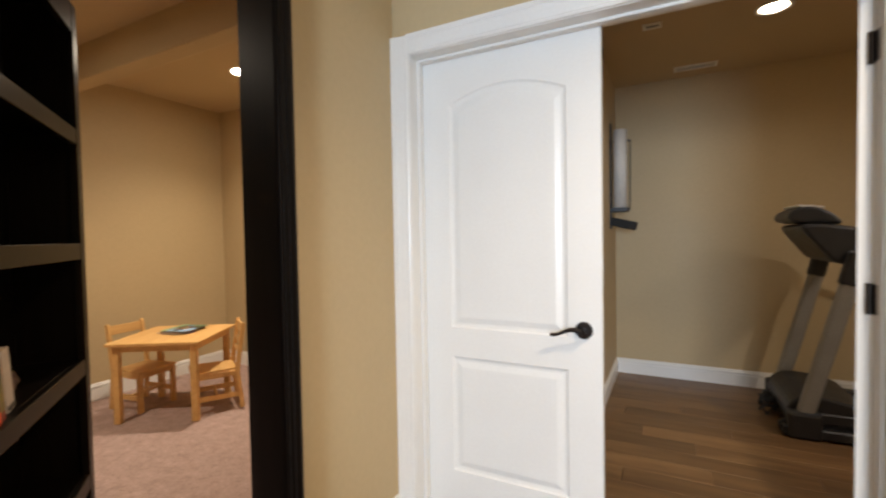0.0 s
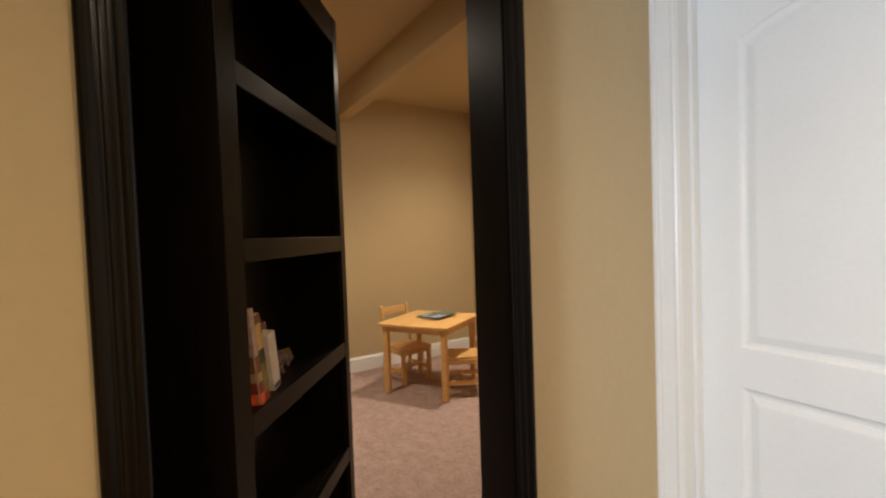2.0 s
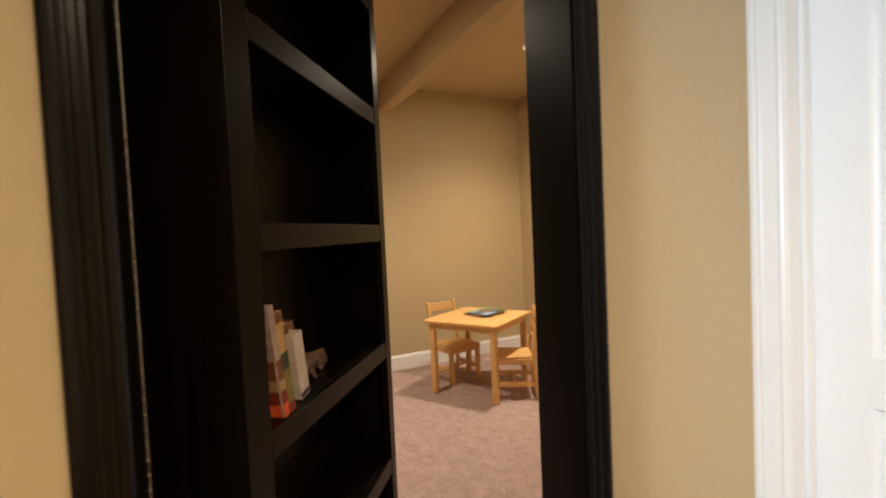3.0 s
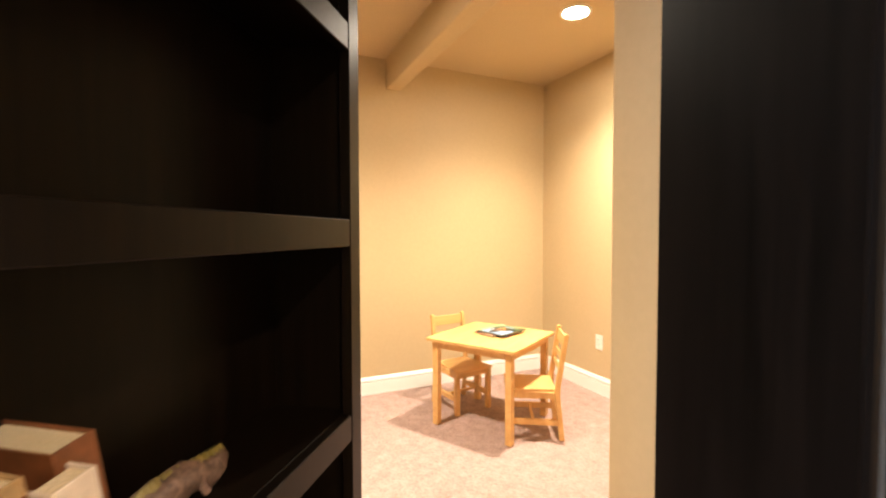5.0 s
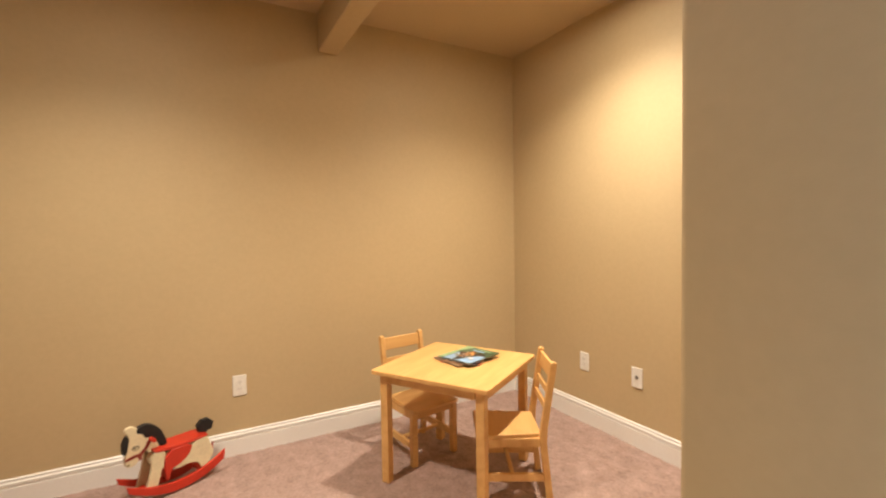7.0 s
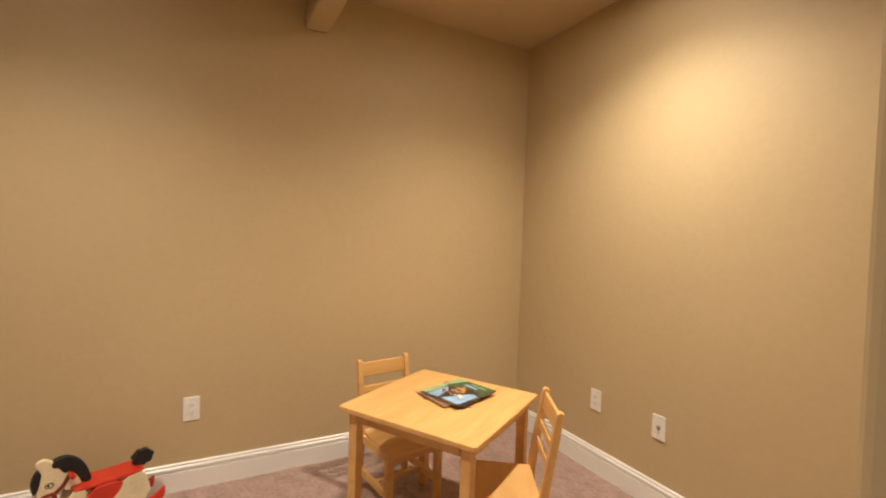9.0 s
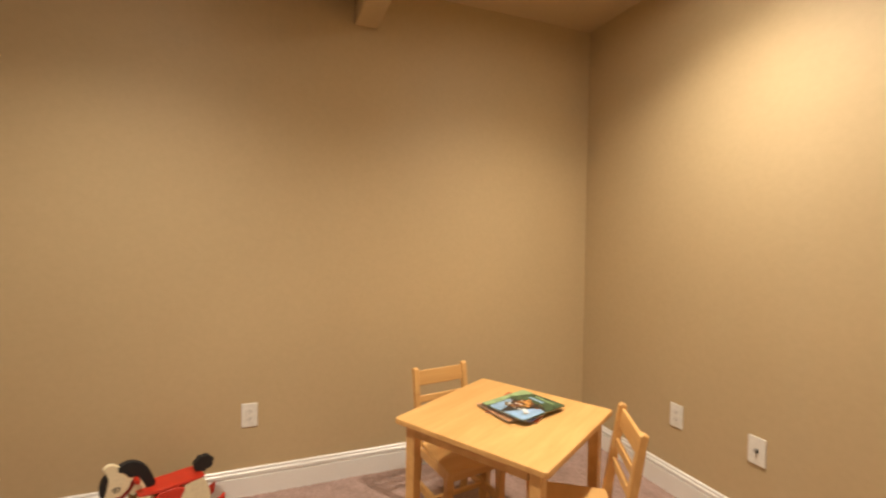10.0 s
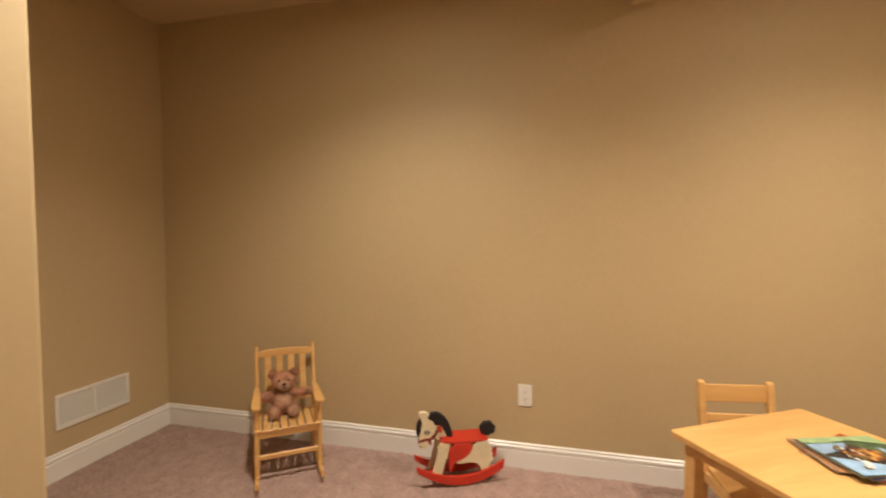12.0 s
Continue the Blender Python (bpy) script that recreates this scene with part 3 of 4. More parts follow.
def small_table():
    e = empty("childs_table", pose(-3.269, 2.349, 0, 0, 0, 30.8), "small square clear pine table on the carpet", "table")
    hw, top, th = 0.314, 0.566, 0.020
    r, pts = 0.014, []
    for cx, cy, a0 in ((hw - r, hw - r, 0), (-hw + r, hw - r, 90), (-hw + r, -hw + r, 180), (hw - r, -hw + r, 270)):
        pts += [(cx + r * math.cos(radians(a0 + k * 18)), cy + r * math.sin(radians(a0 + k * 18))) for k in range(6)]
    part("tabletop", prism(pts, top - th, top, "xy", 0.003, 2), M_PINE, e, "smooth glued pine board with rounded corners")
    a = hw - 0.035
    for sx in (-1, 1):
        for sy in (-1, 1):
            cx, cy = sx * (a - 0.019), sy * (a - 0.019)
            bm = box((cx - 0.021, cy - 0.021, 0), (cx + 0.021, cy + 0.021, top - th), 0.004, seg=2)
            part("leg", bm, M_PINE, e)
    for sx in (-1, 1):
        part("apron", box((sx * (a - 0.004) - 0.009, -a + 0.042, top - th - 0.044), (sx * (a - 0.004) + 0.009, a - 0.042, top - th), 0.002), M_PINE, e)
    for sy in (-1, 1):
        part("apron", box((-a + 0.042, sy * (a - 0.004) - 0.009, top - th - 0.044), (a - 0.042, sy * (a - 0.004) + 0.009, top - th), 0.002), M_PINE, e)


small_table()


def small_chair():
    """Faces +x; the origin lies under the middle of the seat."""
    e = empty("childs_chair", pose(0, 0, 0), "small clear pine slat-back chair drawn up to the table", "chair", "chairs round the table")
    d, w = 0.135, 0.145   # half depth, half width
    seat = prism([(-d, -w + 0.02), (d + 0.02, -w - 0.005), (d + 0.03, -w + 0.008), (d + 0.03, w - 0.008), (d + 0.02, w + 0.005), (-d, w - 0.02)], 0.288, 0.306, "xy", 0.004, 2)
    part("seat", seat, M_PINE, e)
    for s in (-1, 1):
        y = s * (w - 0.012)
        part("front_leg", box((d - 0.022, y - 0.016, 0), (d + 0.012, y + 0.016, 0.288), 0.004, seg=2), M_PINE, e)
        # the back leg runs from a splayed foot to a leaning post
        pts = [(-d - 0.050, 0), (-d - 0.020, 0), (-d + 0.012, 0.29), (-d + 0.006, 0.33), (-d - 0.042, 0.632), (-d - 0.055, 0.640), (-d - 0.070, 0.632), (-d - 0.026, 0.33), (-d - 0.022, 0.27)]
        part("back_leg", prism(pts, y - 0.013, y + 0.013, "xz", 0.003), M_PINE, e)
        part("side_rail", box((-d + 0.006, y - 0.008, 0.248), (d - 0.022, y + 0.008, 0.288), 0.002), M_PINE, e)
        part("side_stretcher", box((-d - 0.012, y - 0.009, 0.088), (d - 0.022, y + 0.009, 0.124), 0.002), M_PINE, e)
    part("front_rail", box((d - 0.012, -w + 0.028, 0.248), (d + 0.004, w - 0.028, 0.288), 0.002), M_PINE, e)
    part("cross_stretcher", box((-0.012, -w + 0.02, 0.098), (0.006, w - 0.02, 0.116), 0.002), M_PINE, e)
    for z, h in ((0.588, 0.070), (0.492, 0.032), (0.420, 0.032)):
        lean = -0.155 * (z - 0.33) - d - 0.012
        part("back_slat", bar((lean, -w + 0.024, z), (lean, w - 0.024, z), 0.014, h, (-0.15, 0, 1), 0.003), M_PINE, e)
    return e


CHAIR = small_chair()
CHAIR.matrix_basis = pose(-3.563, 2.277, 0, 0, 0, 8.5)
copy_thing(CHAIR, pose(-3.035, 2.495, 0, 0, 0, 180 + 60))

# ---- picture books on the table ----


def picture_book(x, y, z, turn, w, h, t, cover, label, art=()):
    e = empty("picture_book", pose(x, y, z, 0, 0, turn), label, "book", "picture books on the table")
    bm = bmesh.new()
    n = 10
    for sgn in (0, 1):
        vs = [[bm.verts.new((-w / 2 + w * i / n, -h / 2 + h * j, 0.0006 + sgn * (t - 0.001) + 0.0015 * sgn * math.sin(i / n * 3.0))) for j in (0, 1)] for i in range(n + 1)]
        for i in range(n):
            bm.faces.new((vs[i][0], vs[i + 1][0], vs[i + 1][1], vs[i][1]))
    bmesh.ops.solidify(bm, geom=bm.faces[:], thickness=-0.0006)
    part("cover", bm, cover, e)
    part("page_block", box((-w / 2 + 0.0006, -h / 2 + 0.0006, 0.0013), (w / 2 - 0.0006, h / 2 - 0.0006, t - 0.0008)), M_LEAF, e, "white paper page block")
    for k, (pts, mt) in enumerate(art):
        part("cover_print", prism([(px * w / 2, py * h / 2) for px, py in pts], t + 0.0022 + 0.0002 * k, t + 0.0024 + 0.0002 * k, "xy"), mt, e)
    return e


M_GREEN = mat("dark_green_print", (0.05, 0.095, 0.045), 0.3, var=0.4, scale=40)
M_LIME = mat("lime_print", (0.30, 0.44, 0.22), 0.35, var=0.2, scale=30)
M_SKY = mat("pale_blue_print", (0.27, 0.44, 0.66), 0.3, var=0.25, scale=25)
M_TIGER = mat("golden_print", (0.50, 0.24, 0.06), 0.35, var=0.6, scale=70)
M_WHITEP = mat("white_print", (0.75, 0.74, 0.70), 0.3, var=0.1)
M_BLUE = mat("blue_cover", (0.05, 0.08, 0.25), 0.3, var=0.3, scale=30)
M_REDC = mat("red_cover", (0.62, 0.13, 0.04), 0.3, var=0.3, scale=30)
M_LEAF = mat("white_book_pages", (0.72, 0.66, 0.56), 0.7, var=0.1, fine=0.15, fine_scale=400)
M_CRM = mat("cream_orange_cover", (0.62, 0.36, 0.20), 0.35, var=0.4, scale=26)
TT = 0.5665
BX, BY = -3.280, 2.430
picture_book(BX - 0.026, BY + 0.006, TT, 40, 0.212, 0.262, 0.005, M_REDC, "red covered thin picture book under the others")
picture_book(BX - 0.016, BY - 0.020, TT + 0.0065, 9, 0.206, 0.252, 0.0045, M_CRM, "cream and orange picture book in the pile")
picture_book(BX + 0.006, BY + 0.002, TT + 0.0125, 25, 0.196, 0.236, 0.0035, M_BLUE, "blue covered thin picture book in the pile")
PICTURE = picture_book(BX, BY, TT + 0.0172, 18, 0.218, 0.256, 0.004, M_GREEN, "picture book with a wildlife cover in green and blue",
             [([(-0.99, -0.99), (0.99, -0.99), (0.99, 0.99), (-0.99, 0.99)], M_GREEN),
              ([(-0.62, -0.97), (0.97, -0.97), (0.97, 0.10), (0.55, 0.35), (-0.15, 0.30), (-0.62, 0.05)], M_INK),
              ([(-0.66, -0.97), (-0.10, -0.97), (-0.20, -0.55), (-0.45, -0.05), (-0.66, 0.0)], M_SKY),
              ([(0.05, -0.97), (0.97, -0.97), (0.97, 0.02), (0.62, 0.10), (0.36, -0.35)], M_SKY),
              ([(-0.35, -0.18), (0.0, -0.40), (0.35, -0.12), (0.30, 0.22), (-0.05, 0.42), (-0.32, 0.18)], M_BROWN),
              ([(-0.22, -0.05), (0.02, -0.22), (0.24, -0.02), (0.18, 0.20), (-0.04, 0.32), (-0.22, 0.14)], M_TIGER),
              ([(0.30, -0.42), (0.55, -0.46), (0.52, -0.30), (0.32, -0.28)], M_WHITEP),
              ([(-0.30, 0.55), (0.40, 0.48), (0.42, 0.60), (-0.28, 0.66)], M_SKY),
              ([(-0.20, 0.76), (0.70, 0.68), (0.71, 0.76), (-0.19, 0.84)], M_LIME),
              ([(-0.99, -0.99), (-0.72, -0.99), (-0.66, -0.4), (-0.78, 0.2), (-0.55, 0.75), (-0.45, 0.99), (-0.99, 0.99)], M_LIME)])

rs = random.Random(11)
bm = bmesh.new()
for k in range(45):
    cx, cy, r = rs.uniform(-0.045, 0.075), rs.uniform(-0.075, 0.050), rs.uniform(0.004, 0.011)
    n = rs.randint(5, 7)
    a0, sq = rs.random() * 6, rs.uniform(0.4, 0.9)
    vs = [bm.verts.new((cx + r * math.cos(a0 + t * math.tau / n), cy + sq * r * math.sin(a0 + t * math.tau / n), 0.0100 + k * 0.00001)) for t in range(n)]
    bm.faces.new(vs).material_index = k % 5
specks = tagged(part("cover_specks", bm, M_INK, PICTURE), kind="stuff")
for mt in (M_TIGER, M_BROWN, M_WHITEP, M_OLIVE):
    specks.data.materials.append(mt)

# ---- rocking horse ----


def smooth_pts(pts, n=3):
    """A closed outline rounded by corner cutting."""
    for _ in range(n):
        out = []
        for i, p in enumerate(pts):
            q = pts[(i + 1) % len(pts)]
            out += [(0.75 * p[0] + 0.25 * q[0], 0.75 * p[1] + 0.25 * q[1]), (0.25 * p[0] + 0.75 * q[0], 0.25 * p[1] + 0.75 * q[1])]
        pts = out
    return pts


def rocking_horse():
    """Its head is towards +x; flat boards cut to shape and painted."""
    e = empty("rocking_horse", pose(-3.868, 1.065, 0, 0, 0, -66), "small painted wooden rocking horse, cream with red rockers and saddle", "rocking horse")
    g = 0.062
    for s in (-1, 1):
        pts = []
        for i in range(15):
            x = -0.215 + 0.43 * i / 14
            pts.append((x, 1.55 * (x + 0.01) ** 2 + 0.004))
        for i in range(15):
            x = 0.222 - 0.442 * i / 14
            pts.append((x, 1.30 * x ** 2 + 0.050))
        part("rocker", prism(pts, s * g - 0.008, s * g + 0.008, "xz", 0.003, 2), M_RED, e, "curved red rocker")
    for x in (-0.12, 0.13):
        part("cross_bar", box((x - 0.014, -g + 0.008, 0.030), (x + 0.014, g - 0.008, 0.044), 0.002), M_RED, e)
    fore = smooth_pts([(0.058, 0.222), (0.112, 0.222), (0.122, 0.13), (0.152, 0.042), (0.146, 0.034), (0.104, 0.030), (0.098, 0.036), (0.078, 0.12), (0.060, 0.17)], 1)
    hind = smooth_pts([(-0.138, 0.214), (-0.066, 0.208), (-0.054, 0.168), (-0.026, 0.140), (0.024, 0.122), (0.018, 0.104), (-0.052, 0.110), (-0.092, 0.096), (-0.104, 0.056), (-0.150, 0.062), (-0.142, 0.090), (-0.168, 0.112), (-0.156, 0.165)], 1)
    for s in (-1, 1):
        part("fore_leg", prism(fore, s * 0.052 - 0.007, s * 0.052 + 0.007, "xz", 0.003, 2), M_CREAM, e)
        part("hind_leg", prism(hind, s * 0.052 - 0.007, s * 0.052 + 0.007, "xz", 0.003, 2), M_CREAM, e)
    part("body", prism(smooth_pts([(-0.155, 0.200), (0.110, 0.205), (0.105, 0.13), (-0.02, 0.115), (-0.14, 0.14)], 2), -0.044, 0.044, "xz", 0.004, 2), M_CREAM, e)
    part("saddle_cloth", prism(smooth_pts([(-0.070, 0.208), (0.062, 0.210), (0.060, 0.075), (0.046, 0.062), (0.034, 0.115), (0.0, 0.122), (-0.048, 0.150)], 1), -0.0605, 0.0605, "xz", 0.003), M_RED, e, "red painted saddle cloth")
    seat = prism(smooth_pts([(-0.138, 0.211), (-0.142, 0.224), (0.0, 0.222), (0.100, 0.230), (0.100, 0.216), (0.0, 0.206)], 1), -0.060, 0.060, "xz", 0.004, 2)
    part("saddle", seat, M_RED, e, "red painted seat board")
    neck = smooth_pts([(0.060, 0.215), (0.110, 0.205), (0.125, 0.235), (0.150, 0.190), (0.178, 0.170), (0.206, 0.180), (0.206, 0.215), (0.192, 0.290), (0.192, 0.326), (0.206, 0.340), (0.198, 0.358), (0.172, 0.360), (0.150, 0.340), (0.105, 0.330), (0.072, 0.280)], 2)
    head = part("head", prism(neck, -0.011, 0.011, "xz", 0.004, 2), M_CREAM, e)
    mane = smooth_pts([(0.158, 0.345), (0.110, 0.356), (0.060, 0.318), (0.038, 0.262), (0.030, 0.225), (0.062, 0.222), (0.078, 0.262), (0.098, 0.290), (0.122, 0.285), (0.135, 0.315), (0.156, 0.318)], 2)
    lock = smooth_pts([(0.196, 0.325), (0.216, 0.290), (0.214, 0.235), (0.200, 0.238), (0.190, 0.280), (0.186, 0.310)], 2)
    tail = []
    for i in range(44):
        a = i / 44 * math.tau
        r = 1.08 + 0.07 * math.sin(a * 7) + 0.05 * math.sin(a * 11 + 1)
        tail.append((-0.150 + 0.036 * r * math.cos(a), 0.250 + 0.031 * r * math.sin(a)))
    part("mane", prism(mane, -0.0135, 0.0135, "xz", 0.002), M_BLACK, head, "black painted mane")
    part("forelock", prism(lock, -0.0135, 0.0135, "xz", 0.002), M_BLACK, head, "black painted forelock")
    part("handle_peg", rod((0.100, -0.052, 0.278), (0.100, 0.052, 0.278), 0.009, None, 14), M_RED, head, "red wooden handle peg")
    part("tail", prism(tail, -0.014, 0.014, "xz", 0.0012), M_BLACK, e, "black rounded tail")
    for s in (-1, 1):
        y0, y1 = sorted((s * 0.0105, s * 0.0130))
        part("bridle_strap", prism([(0.096, 0.270), (0.110, 0.280), (0.126, 0.246), (0.150, 0.225), (0.172, 0.226), (0.206, 0.217), (0.206, 0.206), (0.168, 0.213), (0.158, 0.212), (0.150, 0.192), (0.140, 0.194), (0.142, 0.212), (0.118, 0.234)], y0, y1, "xz"), M_MAROON, head, "dark red painted bridle")
        part("eye", prism([(0.164 + 0.0145 * math.cos(k * math.tau / 12), 0.256 + 0.0105 * math.sin(k * math.tau / 12)) for k in range(12)], y0, y1, "xz"), M_BLACK, head)
        z0, z1 = sorted((s * 0.0112, s * 0.0140))
        part("eye_white", prism([(0.165 + 0.0105 * math.cos(k * math.tau / 12), 0.256 + 0.0070 * math.sin(k * math.tau / 12)) for k in range(12)], z0, z1, "xz"), M_CREAM, head)
        p0, p1 = sorted((s * 0.0118, s * 0.0148))
        part("pupil", prism([(0.167 + 0.0045 * math.cos(k * math.tau / 10), 0.257 + 0.0045 * math.sin(k * math.tau / 10)) for k in range(10)], p0, p1, "xz"), M_BLACK, head)
        part("nostril", prism([(0.194 + 0.005 * math.cos(k * math.tau / 10), 0.188 + 0.004 * math.sin(k * math.tau / 10)) for k in range(10)], y0, y1, "xz"), M_OLIVE, head)


rocking_horse()

# ---- child's rocking chair and teddy ----
RK = pose(-3.775, 0.150, 0, 0, 0, 36)


def rocking_chair():
    """Faces +x."""
    e = empty("rocking_chair", RK, "small clear pine rocking chair with arms and slatted back", "rocking chair")
    w = 0.152
    for s in (-1, 1):
        y = s * w
        pts = [(-0.25 + 0.5 * i / 16, 0.55 * (-0.25 + 0.5 * i / 16 - 0.01) ** 2 + 0.002) for i in range(17)]
        pts += [(p[0], p[1] + 0.026) for p in pts[::-1]]
        part("runner", prism(pts, y - 0.010, y + 0.010, "xz", 0.003), M_PINE, e)
        part("front_leg", rod((0.135, y, 0.024), (0.128, y, 0.378), 0.013, 0.011), M_PINE, e, smooth=False)
        part("back_post", rod((-0.125, y, 0.024), (-0.150, y, 0.300), 0.013), M_PINE, e)
        part("back_post", rod((-0.150, y, 0.300), (-0.210, y, 0.602), 0.013, 0.010), M_PINE, e)
        arm = smooth_pts([(-0.165, y - 0.014), (0.12, y - 0.024), (0.165, y - 0.022), (0.165, y + 0.022), (0.12, y + 0.024), (-0.165, y + 0.014)], 2)
        part("armrest", prism(arm, 0.376, 0.392, "xy", 0.004, 2), M_PINE, e)
        part("side_stretcher", rod((0.130, y, 0.140), (-0.132, y, 0.130), 0.008), M_PINE, e)
        part("seat_rail", rod((0.130, y, 0.250), (-0.145, y, 0.238), 0.011), M_PINE, e)
    for i in range(8):
        y = -0.1435 + i * 0.041
        part("seat_slat", bar((0.152, y, 0.268), (-0.150, y, 0.246), 0.034, 0.011, (0.07, 0, 1), 0.003), M_PINE, e)
    part("front_rail", box((0.122, -w, 0.225), (0.138, w, 0.262), 0.003), M_PINE, e)
    part("front_stretcher", box((0.124, -w, 0.118), (0.140, w, 0.142), 0.004), M_PINE, e)
    part("back_stretcher", rod((-0.132, -w, 0.120), (-0.132, w, 0.120), 0.009), M_PINE, e)
    part("lower_back_rail", bar((-0.157, -w, 0.310), (-0.157, w, 0.310), 0.014, 0.026, (-0.2, 0, 1)), M_PINE, e)
    crest = smooth_pts([(-w, 0.540), (-w, 0.578), (-0.06, 0.588), (0.06, 0.588), (w, 0.578), (w, 0.540), (0.06, 0.548), (-0.06, 0.548)], 2)
    bm = prism(crest, -0.007, 0.007, "yz", 0.003)
    bm.transform(Matrix.Translation((-0.201, 0, 0)))
    part("crest_rail", bm, M_PINE, e)
    for i in range(4):
        y = -0.093 + i * 0.062
        part("back_slat", bar((-0.158, y, 0.310), (-0.203, y, 0.555), 0.034, 0.008, (1, 0, 0.2), 0.002), M_PINE, e)


rocking_chair()


def teddy():
    """A plush bear that sits and faces +x: one plain mesh."""
    bm = bmesh.new()

    def add(c, s, seed, lum=0.22):
        own = ball(Vector(c), s, None, lum, 3, seed)
        me = bpy.data.meshes.new("t")
        own.to_mesh(me)
        own.free()
        bm.from_mesh(me)
        bpy.data.meshes.remove(me)
    add((0, 0, 0.070), (0.060, 0.066, 0.080), 1)
    add((0.012, 0.004, 0.182), (0.058, 0.066, 0.058), 2)
    for s in (-1, 1):
        add((0.0, s * 0.058 + 0.004, 0.228), (0.013, 0.023, 0.023), 4 + s)
        add((0.066, s * 0.050, 0.032), (0.062, 0.030, 0.032), 7 + s)
    add((0.012, -0.086, 0.104), (0.026, 0.046, 0.026), 9)
    add((0.026, 0.092, 0.112), (0.026, 0.056, 0.023), 11)
    brown = len(bm.faces)
    add((0.070, 0.004, 0.170), (0.026, 0.031, 0.025), 3, 0.05)
    add((0.044, 0, 0.082), (0.026, 0.044, 0.046), 14, 0.1)
    add((0.124, -0.052, 0.034), (0.012, 0.024, 0.026), 15, 0.05)
    add((0.124, 0.052, 0.034), (0.012, 0.024, 0.026), 16, 0.05)
    add((0.040, 0.146, 0.118), (0.020, 0.018, 0.020), 17, 0.05)
    pale = len(bm.faces)
    add((0.094, 0.004, 0.180), (0.008, 0.012, 0.008), 18, 0.0)
    add((0.093, 0.004, 0.160), (0.005, 0.011, 0.004), 19, 0.0)
    for s in (-1, 1):
        add((0.064, s * 0.026 + 0.004, 0.198), (0.006, 0.006, 0.006), 20, 0.0)
    for k, f in enumerate(bm.faces):
        f.material_index = 0 if k < brown else 1 if k < pale else 2
    # short plush hairs over the whole skin
    bmesh.ops.recalc_face_normals(bm, faces=bm.faces)
    rs = random.Random(8)
    skin = [(f.material_index, f.normal.copy(), [v.co.copy() for v in f.verts]) for f in bm.faces if f.material_index < 2]
    for tone, nrm, vs in skin:
        for _ in range(4):
            a, b = rs.random(), rs.random()
            if a + b > 1:
                a, b = 1 - a, 1 - b
            p = vs[0] + (vs[1] - vs[0]) * a + (vs[2] - vs[0]) * b
            side = Vector((rs.uniform(-1, 1), rs.uniform(-1, 1), rs.uniform(-1, 1)))
            tip = p + (nrm + side * 0.55 + Vector((0, 0, -0.25))).normalized() * rs.uniform(0.006, 0.012)
            wide = nrm.cross(side).normalized() * 0.0012
            bm.faces.new([bm.verts.new(q) for q in (p - wide - nrm * 0.001, p + wide - nrm * 0.001, tip)]).material_index = tone
    ob = tagged(part("teddy_bear", bm, M_FUR, None, smooth=True), "brown plush teddy bear sitting on the rocking chair", "soft toy")
    ob.data.materials.append(M_FUR2)
    ob.data.materials.append(M_BLACK)
    ob.matrix_basis = RK @ pose(-0.066, -0.018, 0.262, 0, -8, 0) @ Matrix.Diagonal((0.94, 0.94, 0.93, 1))
    return ob


teddy()

# ---- plates and vents ----


M_SLOTPALE = mat("shaded_socket_slot", (0.22, 0.20, 0.17), 0.6)


def plate(name, m, label, category, kind_of, group=""):
    """A wall plate in its own x-z plane; its face is towards -y."""
    e = empty(name, m, label, category, group)
    part("cover_plate", box((-0.036, -0.006, -0.058), (0.036, 0, 0.058), 0.003, seg=2), M_PLATE, e)
    if kind_of == "outlet":
        face = part("receptacle", box((-0.017, -0.008, -0.034), (0.017, -0.0055, 0.034), 0.001), M_PLATE, e)
        for z in (0.016, -0.020):
            for x in (-0.0065, 0.0065):
                part("slot", box((x - 0.0012, -0.0088, z), (x + 0.0012, -0.0079, z + 0.008)), M_SLOTPALE, face)
            part("slot", rod((0, -0.0079, z - 0.005), (0, -0.0088, z - 0.005), 0.0025, None, 8), M_SLOTPALE, face)
    elif kind_of == "jack":
        part("jack", rod((0, -0.006, 0), (0, -0.016, 0), 0.0065, 0.005, 10), M_STEEL, e, "threaded metal cable jack")
        part("jack_collar", rod((0, -0.0055, 0), (0, -0.009, 0), 0.010, None, 6), M_SLOT, e)
    elif kind_of == "switch":
        paddle = part("paddle", box((-0.017, -0.009, -0.034), (0.017, -0.0055, 0.034), 0.0015), M_PLATE, e)
        part("slider", box((0.012, -0.0105, -0.028), (0.0165, -0.0085, 0.006), 0.0008), M_PLATE, paddle)
        part("slot", box((-0.014, -0.0098, -0.033), (0.010, -0.0088, -0.0305)), M_SLOT, e)
    for z in (-0.047, 0.047):
        part("screw", rod((0, -0.0055, z), (0, -0.0068, z), 0.003, None, 10), M_PLATE, e)
    return e


plate("wall_outlet", pose(XW, 1.384, 0.387, 0, 0, 90), "white outlet plate on the tan wall", "outlet", "outlet", "white wall plates")
plate("wall_outlet", pose(-3.349, YN, 0.391), "white outlet plate beside the cable jack", "outlet", "outlet", "white wall plates")
plate("cable_jack_plate", pose(-2.961, YN, 0.393), "white wall plate with a metal cable jack", "cable jack", "jack", "white wall plates")
plate("light_switch", pose(-1.352, YSW, 1.078), "white dimmer light switch with one wide paddle", "light switch", "switch", "white wall plates")


